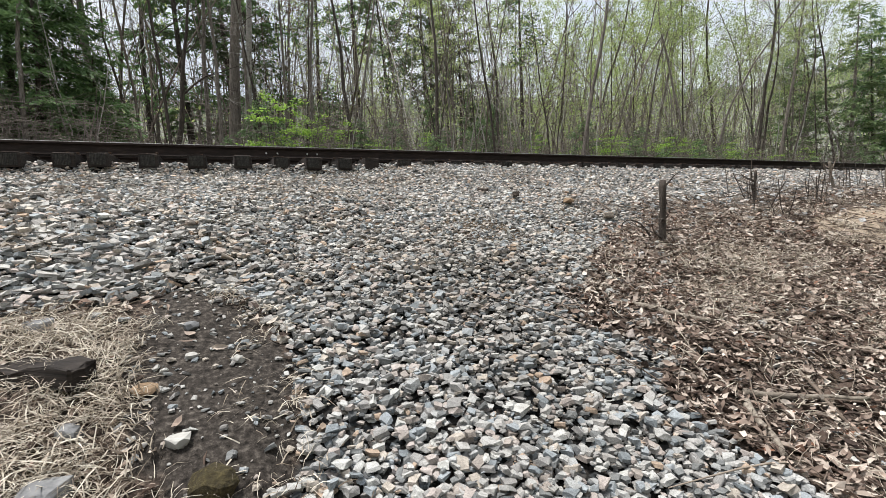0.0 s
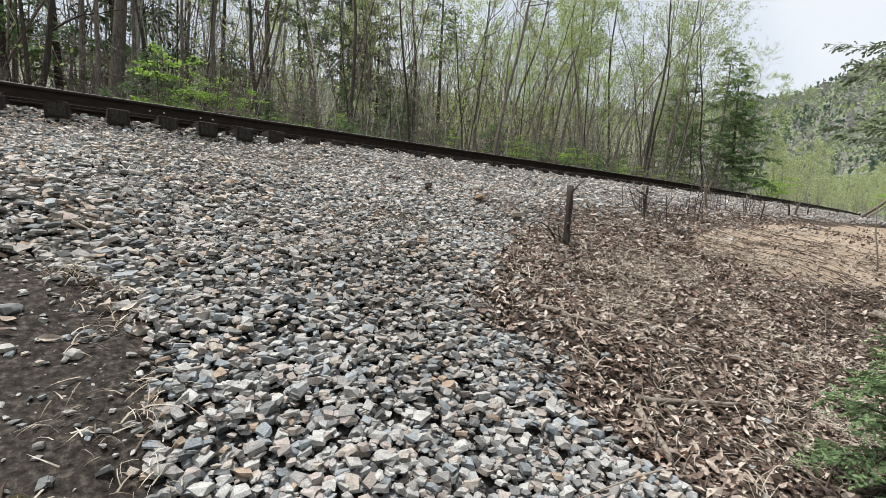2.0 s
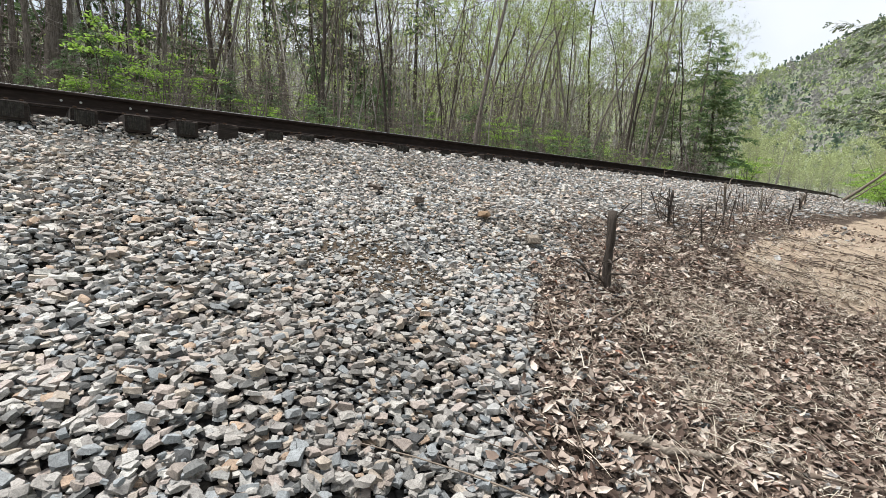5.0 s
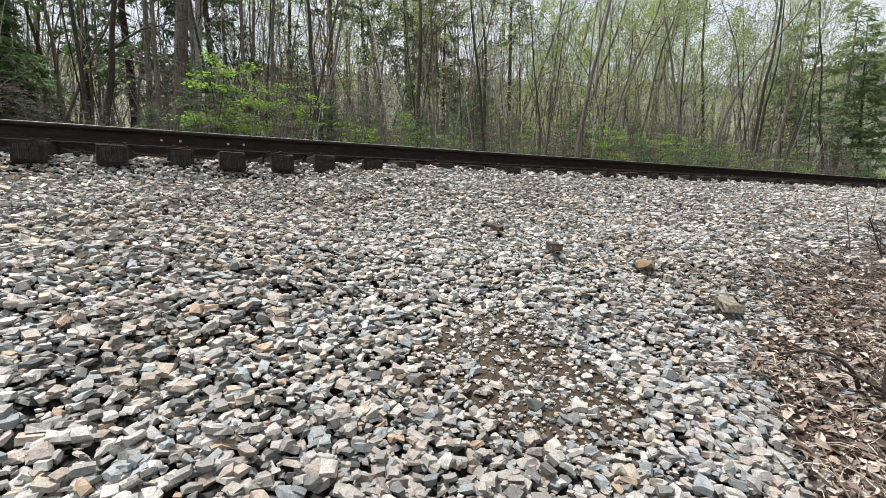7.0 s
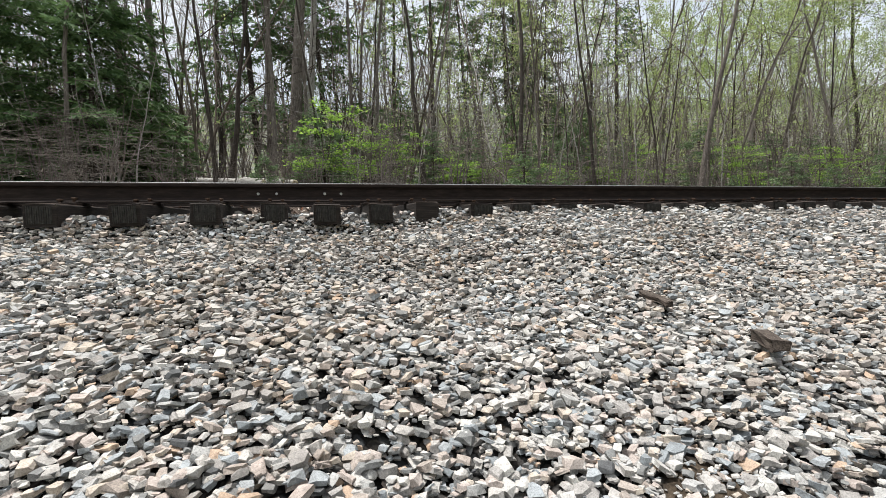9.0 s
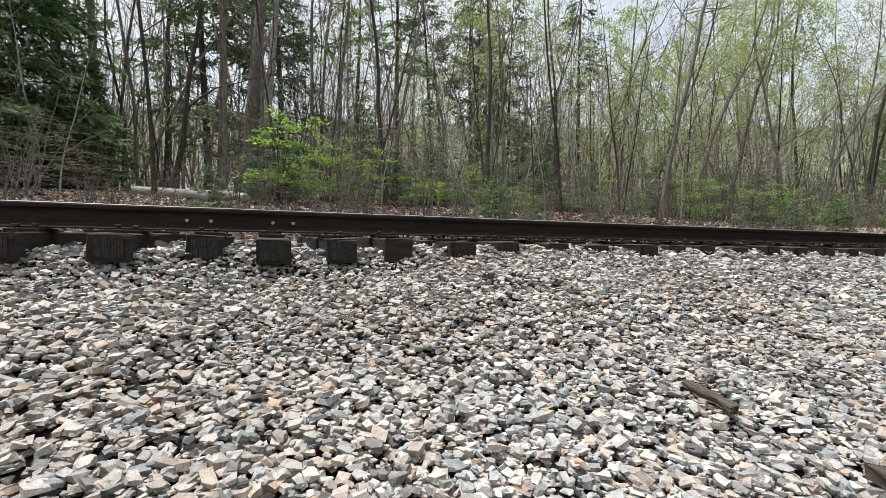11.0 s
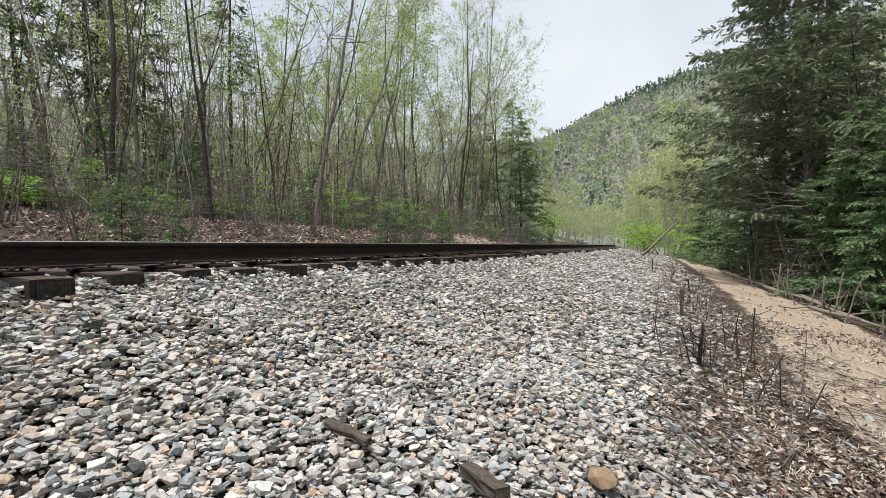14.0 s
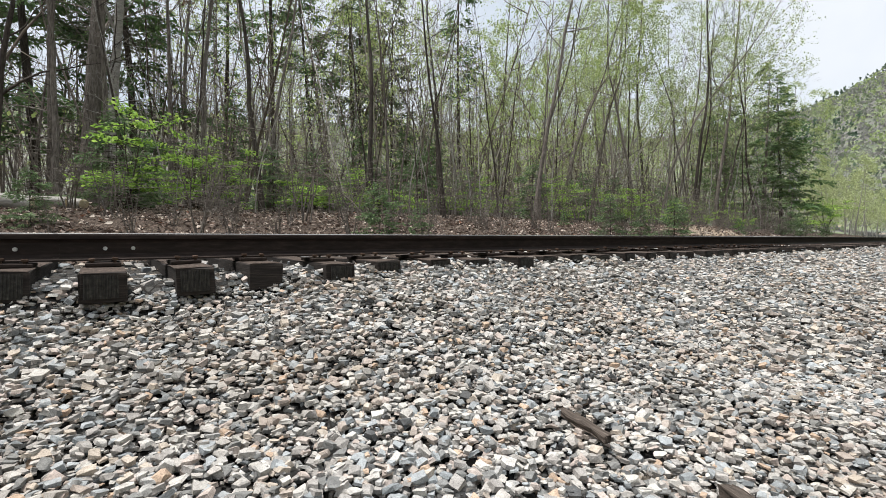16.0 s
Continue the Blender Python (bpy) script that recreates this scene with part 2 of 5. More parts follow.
def ground_material():
    m, n, l, b = material("earth")

    def mask(name):
        a = n.new("ShaderNodeAttribute")
        a.attribute_name = name
        f = noise_node(n, l, 5.0, 5)
        s = n.new("ShaderNodeMath")
        s.operation = "MULTIPLY_ADD"
        l.new(f, s.inputs[0])
        s.inputs[1].default_value = 0.7
        s.inputs[2].default_value = -0.35
        t = n.new("ShaderNodeMath")
        t.operation = "ADD"
        l.new(a.outputs["Fac"], t.inputs[0])
        l.new(s.outputs[0], t.inputs[1])
        r = n.new("ShaderNodeMapRange")
        r.inputs[1].default_value, r.inputs[2].default_value = 0.4, 0.6
        l.new(t.outputs[0], r.inputs[0])
        return r.outputs[0]

    where = n.new("ShaderNodeTexCoord").outputs["Object"]
    fine, mid = noise_node(n, l, 42, 6, 0.7), noise_node(n, l, 2.2, 5)
    leafy = ramp_node(n, l, fine, [(0.36, (0.016, 0.012, 0.010)), (0.5, (0.06, 0.044, 0.035)), (0.68, (0.24, 0.185, 0.145))])
    soil = ramp_node(n, l, fine, [(0.34, (0.014, 0.012, 0.010)), (0.52, (0.05, 0.042, 0.036)), (0.7, (0.15, 0.13, 0.112))])
    sand = ramp_node(n, l, fine, [(0.3, (0.20, 0.155, 0.115)), (0.55, (0.35, 0.28, 0.21)), (0.8, (0.48, 0.40, 0.315))])
    cell = n.new("ShaderNodeTexVoronoi")
    rim = n.new("ShaderNodeTexVoronoi")
    rim.feature = "DISTANCE_TO_EDGE"
    for vo in (cell, rim):
        vo.inputs["Scale"].default_value = 24
        l.new(where, vo.inputs["Vector"])
    split = n.new("ShaderNodeSeparateColor")
    l.new(cell.outputs["Color"], split.inputs[0])
    # stone tones cut to 0.16, blackest at cell rims: painted shade of the gaps
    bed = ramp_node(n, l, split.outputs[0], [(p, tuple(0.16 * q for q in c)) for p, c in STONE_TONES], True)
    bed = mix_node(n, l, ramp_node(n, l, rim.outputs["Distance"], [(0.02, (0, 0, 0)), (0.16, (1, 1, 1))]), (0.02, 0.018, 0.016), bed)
    moss = ramp_node(n, l, fine, [(0.3, (0.028, 0.021, 0.015)), (0.55, (0.085, 0.064, 0.045)), (0.8, (0.20, 0.155, 0.115))])
    canopy = n.new("ShaderNodeTexVoronoi")
    canopy.inputs["Scale"].default_value = 0.12
    l.new(where, canopy.inputs["Vector"])
    tone = n.new("ShaderNodeSeparateColor")
    l.new(canopy.outputs["Color"], tone.inputs[0])
    woods = ramp_node(n, l, tone.outputs[0], [(0.0, (0.14, 0.14, 0.13)), (0.3, (0.175, 0.17, 0.158)), (0.5, (0.13, 0.155, 0.11)), (0.7, (0.19, 0.225, 0.12)), (1.0, (0.16, 0.16, 0.14))])
    c = mix_node(n, l, mask("far_slope"), leafy, woods)
    c = mix_node(n, l, mask("sand"), c, sand)
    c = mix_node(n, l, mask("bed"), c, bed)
    c = mix_node(n, l, mask("soil"), c, soil)
    c = mix_node(n, l, mask("gritty"), c, moss)
    c = mix_node(n, l, 0.5, c, ramp_node(n, l, mid, [(0.3, (0.62, 0.62, 0.62)), (0.7, (1.15, 1.15, 1.15))]), "MULTIPLY")
    l.new(c, b.inputs["Base Color"])
    b.inputs["Roughness"].default_value, b.inputs["Specular IOR Level"].default_value = 0.95, 0.15
    bump_node(n, l, b, fine, 0.8, 0.02)
    return m


earth_mat = ground_material()


# ---------------------------------------------------------------- helpers of this scene
rng = np.random.default_rng(7)


def lattice(x, y, size, seed):
    """Smooth value noise in 0..1."""
    u, v = np.asarray(x) / size, np.asarray(y) / size
    i, j = np.floor(u).astype(np.int64), np.floor(v).astype(np.int64)
    fu, fv = u - i, v - j
    fu, fv = fu * fu * (3 - 2 * fu), fv * fv * (3 - 2 * fv)

    def h(a, b):
        k = (a * 374761393 + b * 668265263 + seed * 1442695041) & 0xFFFFFFFF
        k = ((k ^ (k >> 13)) * 1274126177) & 0xFFFFFFFF
        return ((k ^ (k >> 16)) & 0xFFFF) / 65535.0

    return (h(i, j) * (1 - fu) + h(i + 1, j) * fu) * (1 - fv) + (h(i, j + 1) * (1 - fu) + h(i + 1, j + 1) * fu) * fv


def smooth(a, b, v):
    t = np.clip((v - a) / (b - a), 0, 1)
    return t * t * (3 - 2 * t)


def bend(x):
    """How far the track has curved to its left at x."""
    return np.maximum(0, np.asarray(x, float) - 8.0) ** 2 / 720.0


BANK_Y = [-60, -14, -9, -7.7, -7.0, -6.5, -6.0, -5.5, -4.9, -4.6, -4.1, -3.6, -3.1, -2.4, -0.96, -0.62, -0.4, 1.9, 2.2, 3.2, 4.2, 6.0, 8.6, 12, 20, 40, 90]
BANK_Z = [-3.5, -2.93, -2.33, -2.15, -2.0, -1.84, -1.62, -1.44, -1.23, -1.17, -1.01, -0.86, -0.73, -0.59, -0.34, -0.265, -0.115, -0.09, -0.22, -0.35, 0.05, 0.45, 0.78, 1.1, 1.6, 3.0, 5.0]
BENCH_Y = [-60, -14, -9, -7.7, -6.1, -5.2, -4.35, -3.4, -2.4, -1.2, -0.62, -0.4, 1.9, 2.2, 3.2, 4.2, 6.0, 8.6, 12, 20, 40, 90]
BENCH_Z = [-3.5, -2.2, -1.6, -1.4, -1.14, -0.98, -0.83, -0.70, -0.53, -0.28, -0.135, -0.055, -0.06, -0.2, -0.3, 0.05, 0.45, 0.78, 1.1, 1.6, 3.0, 5.0]
RIDGE_A = [-180, -100, -40, -15, 1, 7, 16, 30, 50, 70, 110, 180]
RIDGE_E = [8, 13, 22, 20.5, 18.0, 15.3, 12.2, 10.5, 12.0, 13.0, 11.5, 8]


def height(x, y):
    x, y = np.asarray(x, float), np.asarray(y, float)
    v = y - bend(np.minimum(x, 120))
    w = smooth(2.5, 8.5, x)
    near_rail = smooth(-2.4, -1.0, v)
    w = w * (1 - near_rail) + smooth(0.8, 2.4, x) * near_rail
    z = np.interp(v, BANK_Y, BANK_Z) * (1 - w) + np.interp(v, BENCH_Y, BENCH_Z) * w
    off = smooth(-0.4, -1.6, v) + smooth(2.1, 3.4, v)
    z = z + off * (0.07 * (lattice(x, y, 0.7, 3) - 0.5) + 0.035 * (lattice(x, y, 0.27, 4) - 0.5))
    z = z + 0.42 * np.exp(-(((x - 20) / 3.4) ** 2) - ((v - 5.0) / 1.3) ** 2) * (0.7 + 0.6 * lattice(x, y, 1.1, 9))
    r, a = np.hypot(x - 0.6, y + 3.9), np.degrees(np.arctan2(y + 3.9, x - 0.6))
    rise = np.tan(np.radians(np.interp(a, RIDGE_A, RIDGE_E))) * np.minimum(r, 820.0)
    rise = rise * (1 + 0.10 * (lattice(x, y, 110, 8) - 0.5))
    return z + smooth(110, 820, r) * np.maximum(rise - z, 0)


def ballast_cover(x, y):
    """1 where the crushed stone lies thick, 0 where there is none."""
    x, y = np.asarray(x, float), np.asarray(y, float)
    v = y - bend(x)
    wob = 0.4 * (lattice(x, y, 0.5, 11) - 0.5) + 0.34 * (lattice(x, y, 0.17, 12) - 0.5)
    edge = np.interp(x, [-60, -1.8, -0.9, 0.2, 1.6, 2.64, 3.4, 5, 7, 16, 60], [-4.7, -4.85, -4.95, -5.3, -5.1, -4.4, -4.05, -3.95, -3.9, -3.55, -3.2])
    soft = 0.12 + 0.5 * smooth(2.0, 4.5, x)
    shoulder = smooth(-soft, soft, v - edge + wob)
    left = np.interp(y, [-9, -6.3, -5.9, -5.7, -5.4, -5.1], [-1.0, -0.73, -0.62, -0.52, -0.54, -0.72])
    right = np.interp(y, [-9, -6.8, -5.57, -5.14, -4.4], [0.55, 0.92, 1.0, 1.6, 2.6])
    tongue = smooth(-0.1, 0.1, x - left + wob * 0.6) * smooth(-0.1, 0.1, right - x + wob * 0.8) * smooth(-8.6, -8.0, y)
    return np.maximum(shoulder, tongue) * smooth(3.5, 2.9, v)


def fringe(x, y):
    """Where stones thin out into the leaves."""
    edge = np.interp(x, [0.5, 1.0, 1.6, 2.64, 3.4, 5, 9, 16], [-7.5, -6.2, -5.5, -4.9, -4.6, -4.6, -4.5, -4.2])
    return smooth(-0.35, 0.25, y - bend(x) - edge) * smooth(0.9, 1.3, x) * lattice(x, y, 0.45, 81)


SUNK = 0.042  # how deep the earth lies under the upper stones


def gritty_patch(x, y):
    d = ((x - 1.22) / 0.34) ** 2 + ((y + 4.22) / 0.5) ** 2
    return smooth(1.5, 0.5, d + 1.2 * (lattice(x, y, 0.2, 21) - 0.5))


def sand_cover(x, y):
    v = y - bend(x)
    top = np.interp(x, [3, 4.7, 6, 9, 16, 60], [-5.3, -5.0, -4.85, -4.9, -4.7, -4.5])
    low = np.interp(x, [3, 4.7, 6, 9, 16, 60], [-5.5, -6.1, -6.7, -6.7, -6.3, -5.6])
    near = smooth(-0.25, 0.25, top - v) * smooth(-0.25, 0.25, v - low) * smooth(3.6, 5.2, x)
    mound = 0.46 * np.exp(-(((x - 20) / 4.5) ** 2) - ((v - 4.8) / 1.6) ** 2)
    near = near * (0.55 + 0.75 * lattice(x, y, 0.8, 71))
    return np.maximum(near, np.minimum(1.6 * mound, 1))


def bare_soil(x, y):
    d = ((x + 0.93 + 0.1 * (y + 5.6)) / 0.27) ** 2 + ((y + 5.62) / 0.72) ** 2
    return smooth(1.4, 0.7, d + 0.8 * (lattice(x, y, 0.25, 31) - 0.5))


def bulk_mesh(name, verts, tris, mat, smooth_shade=False):
    me = bpy.data.meshes.new(name)
    verts, tris = np.ascontiguousarray(verts, np.float32), np.ascontiguousarray(tris, np.int32)
    me.vertices.add(len(verts))
    me.vertices.foreach_set("co", verts.ravel())
    me.loops.add(tris.size)
    me.loops.foreach_set("vertex_index", tris.ravel())
    me.polygons.add(len(tris))
    me.polygons.foreach_set("loop_start", np.arange(0, tris.size, 3, dtype=np.int32))
    me.polygons.foreach_set("use_smooth", np.full(len(tris), smooth_shade))
    me.update(calc_edges=True)
    if mat:
        me.materials.append(mat)
    return me


def turns(e):
    """Rotation matrices from rows of Euler XYZ angles in radians."""
    (ca, cb, cc), (sa, sb, sc) = np.cos(e).T, np.sin(e).T
    r = np.empty((len(e), 3, 3))
    r[:, 0] = np.stack([cb * cc, sa * sb * cc - ca * sc, ca * sb * cc + sa * sc], 1)
    r[:, 1] = np.stack([cb * sc, sa * sb * sc + ca * cc, ca * sb * sc - sa * cc], 1)
    r[:, 2] = np.stack([-sb, sa * cb, ca * cb], 1)
    return r


def strewn(shapes, pos, angles, scale):
    """Copies of small shapes (vertices, triangles) joined: returns vertices and triangles."""
    pos, angles, scale = np.asarray(pos, float), np.asarray(angles, float), np.asarray(scale, float)
    kind = np.arange(len(pos)) % len(shapes)
    vs, ts, base = [], [], 0
    for k, (v, t) in enumerate(shapes):
        s = kind == k
        if not s.any():
            continue
        p = np.einsum("nij,nvj->nvi", turns(angles[s]), v[None] * scale[s][:, None]) + pos[s][:, None]
        count = len(p)
        vs.append(p.reshape(-1, 3))
        ts.append((t[None] + (base + len(v) * np.arange(count))[:, None, None]).reshape(-1, 3))
        base += count * len(v)
    return np.concatenate(vs), np.concatenate(ts)


def rock_shape(seed, points=0):
    """A broken block: a skewed cuboid with shifted corners, and more points for a larger rock."""
    g = np.random.default_rng(seed)
    bm = bmesh.new()
    for sx in (-1, 1):
        for sy in (-1, 1):
            for sz in (-1, 1):
                k = np.array([sx, sy, sz]) * g.uniform(0.4, 0.92, 3)
                bm.verts.new(Vector(k) * 0.5)
    for axis in range(3):
        k = g.normal(size=3) * 0.12
        k[axis] = g.choice([-1, 1]) * g.uniform(0.45, 0.56)
        bm.verts.new(Vector(k))
    for _ in range(points):
        d = g.normal(size=3)
        d /= np.linalg.norm(d)
        bm.verts.new(Vector(d * g.uniform(0.48, 0.6)))
    bmesh.ops.convex_hull(bm, input=bm.verts[:])
    bmesh.ops.delete(bm, geom=[v for v in bm.verts if not v.link_faces], context="VERTS")
    bmesh.ops.triangulate(bm, faces=bm.faces[:])
    bm.verts.index_update()
    v = np.array([x.co[:] for x in bm.verts])
    t = np.array([[x.index for x in f.verts] for f in bm.faces])
    bm.free()
    return v, t


def split_stone(seed, cuts):
    """A piece of crushed rock: a block split by slanting planes into flat faces and sharp edges."""
    g = np.random.default_rng(seed)
    bm = bmesh.new()
    bmesh.ops.create_cube(bm, size=1.0)
    for q in bm.verts:
        q.co = Vector(np.array(q.co) * g.uniform(0.66, 1.1, 3))
    for _ in range(cuts):
        d = g.normal(size=3) * np.array([1, 1, 0.75])
        d /= np.linalg.norm(d)
        at = Vector(d * g.uniform(0.29, 0.46))
        cut = bmesh.ops.bisect_plane(bm, geom=bm.verts[:] + bm.edges[:] + bm.faces[:], plane_co=at, plane_no=Vector(d), clear_outer=True)
        rim = [e for e in cut["geom_cut"] if isinstance(e, bmesh.types.BMEdge)]
        if len(rim) > 2:
            bmesh.ops.contextual_create(bm, geom=rim)
    bmesh.ops.remove_doubles(bm, verts=bm.verts[:], dist=0.12)
    bmesh.ops.triangulate(bm, faces=bm.faces[:])
    bmesh.ops.recalc_face_normals(bm, faces=bm.faces[:])
    bm.verts.index_update()
    v = np.array([x.co[:] for x in bm.verts])
    t = np.array([[x.index for x in f.verts] for f in bm.faces])
    bm.free()
    return v, t


ROCKS = [split_stone(100 + k, 3 + k % 2) for k in range(28)]
FAR_ROCKS = [split_stone(160 + k, 1) for k in range(12)]
# a curled leaf, a slim blade, a spray of needles and a small leaf
LEAF = [(np.array([[-0.5, 0, 0.10], [-0.15, 0.26, 0.02], [-0.12, -0.24, 0.05], [0.22, 0.2, 0.0], [0.2, -0.22, 0.03], [0.5, 0.02, 0.16], [0.03, 0.0, -0.06]]),
         np.array([[0, 2, 6], [6, 1, 0], [6, 2, 4], [6, 4, 5], [6, 5, 3], [6, 3, 1]])),
        (np.array([[-0.5, 0.02, 0.0], [-0.1, 0.2, 0.13], [-0.1, -0.2, 0.14], [0.25, 0.14, 0.1], [0.25, -0.17, 0.08], [0.55, 0.0, -0.04], [0.05, 0.0, 0.02]]),
         np.array([[0, 2, 6], [6, 1, 0], [6, 2, 4], [6, 4, 5], [6, 5, 3], [6, 3, 1]]))]
BLADE = [(np.array([[0, -0.5, 0], [0, 0.5, 0], [0.35, -0.4, 0.22], [0.35, 0.4, 0.22], [0.75, -0.25, 0.2], [0.75, 0.25, 0.2], [1.0, 0, 0.02]]),
          np.array([[0, 2, 1], [1, 2, 3], [2, 4, 3], [3, 4, 5], [4, 6, 5]])),
         (np.array([[0, -0.5, 0], [0, 0.5, 0], [0.2, -0.4, 0.4], [0.2, 0.4, 0.4], [0.55, -0.25, 0.55], [0.55, 0.25, 0.55], [1.0, 0, 0.3]]),
          np.array([[0, 2, 1], [1, 2, 3], [2, 4, 3], [3, 4, 5], [4, 6, 5]]))]
SMALL_LEAF = [(np.array([[-0.5, 0, 0], [0, 0.32, 0.06], [0, -0.32, 0.06], [0.5, 0, 0]]), np.array([[0, 2, 1], [1, 2, 3]]))]
SPRAY = [(np.array([[0, 0, 0], [0.25, 0.16, 0.0], [0.18, 0.0, 0.02], [0.55, 0.2, -0.03], [0.45, 0.0, 0.0], [0.25, -0.16, 0.0], [0.55, -0.2, -0.03], [1.0, 0, -0.10], [0.8, 0.13, -0.06], [0.8, -0.13, -0.06]]),
          np.array([[0, 2, 1], [0, 5, 2], [2, 4, 3], [2, 6, 4], [4, 7, 8], [4, 9, 7]]))]


def part(name, bm, mat, parent, label=""):
    """Links a bmesh as one mesh object under a thing or a part."""
    me = bpy.data.meshes.new(name)
    bm.to_mesh(me)
    bm.free()
    me.materials.append(mat)
    ob = new(name, me)
    ob.parent = parent
    return tagged(ob, label)


def mesh_part(name, me, parent, label="", kind=""):
    ob = new(name, me)
    ob.parent = parent
    return tagged(ob, label, kind=kind)


def thing(name, m, label, category, group="", kind=""):
    ob = new(name)
    ob.empty_display_size = 0.1
    ob.matrix_world = m
    return tagged(ob, label, category, group, kind)


def box_bm(sx, sy, sz, at=(0, 0, 0), bevel=0.0, jag=0.0, seed=0, cuts=0):
    bm = bmesh.new()
    bmesh.ops.create_cube(bm, size=1)
    for v in bm.verts:
        v.co = Vector((v.co.x * sx, v.co.y * sy, v.co.z * sz)) + Vector(at)
    if bevel:
        bmesh.ops.bevel(bm, geom=bm.edges[:], offset=bevel, segments=2, affect="EDGES", profile=0.6)
    if cuts:
        bmesh.ops.subdivide_edges(bm, edges=[e for e in bm.edges if e.calc_length() > 0.1], cuts=cuts, use_grid_fill=True)
    if jag:
        g = np.random.default_rng(seed)
        for v in bm.verts:
            v.co += Vector(g.normal(size=3)) * jag
    return bm


class Wood:
    """Collects tapered tubes for a tree, a stick or a shrub."""

    def __init__(self):
        self.v, self.t, self.n = [], [], 0

    def tube(self, pts, radii, sides):
        pts, radii = np.asarray(pts, float), np.asarray(radii, float)
        d = np.gradient(pts, axis=0)
        d /= np.linalg.norm(d, axis=1)[:, None] + 1e-9
        ref = np.array([1.0, 0, 0]) if abs(d[0, 2]) > 0.7 else np.array([0, 0, 1.0])
        u = np.cross(d, ref)
        u /= np.linalg.norm(u, axis=1)[:, None] + 1e-9
        w = np.cross(d, u)
        a = np.arange(sides) * 2 * np.pi / sides
        ring = pts[:, None] + radii[:, None, None] * (u[:, None] * np.cos(a)[None, :, None] + w[:, None] * np.sin(a)[None, :, None])
        k, count = self.n, len(pts)
        i, j = np.meshgrid(np.arange(count - 1), np.arange(sides), indexing="ij")
        a0, a1 = k + i * sides + j, k + i * sides + (j + 1) % sides
        self.t.append(np.stack([a0, a1, a1 + sides], -1).reshape(-1, 3))
        self.t.append(np.stack([a0, a1 + sides, a0 + sides], -1).reshape(-1, 3))
        self.v.append(ring.reshape(-1, 3))
        self.n += count * sides

    def mesh(self, name, mat):
        return bulk_mesh(name, np.concatenate(self.v), np.concatenate(self.t), mat, True)


def wander(g, start, way, length, steps, wobble, lift=0.0):
    pts, p, d = [np.array(start, float)], np.array(start, float), np.array(way, float)
    for _ in range(steps):
        d = d + g.normal(size=3) * wobble + np.array([0, 0, lift])
        d /= np.linalg.norm(d)
        p = p + d * length / steps
        pts.append(p.copy())
    return np.array(pts)


def along(pts, f):
    k = f * (len(pts) - 1)
    i = min(int(k), len(pts) - 2)
    return pts[i] + (pts[i + 1] - pts[i]) * (k - i), (pts[i + 1] - pts[i]) / (np.linalg.norm(pts[i + 1] - pts[i]) + 1e-9)


def off_axis(g, d, low, high):
    """A way that leans from d by an angle between low and high degrees, to any side."""
    s = np.cross(d, g.normal(size=3))
    s /= np.linalg.norm(s) + 1e-9
    a = np.radians(g.uniform(low, high))
    return d * np.cos(a) + s * np.sin(a)


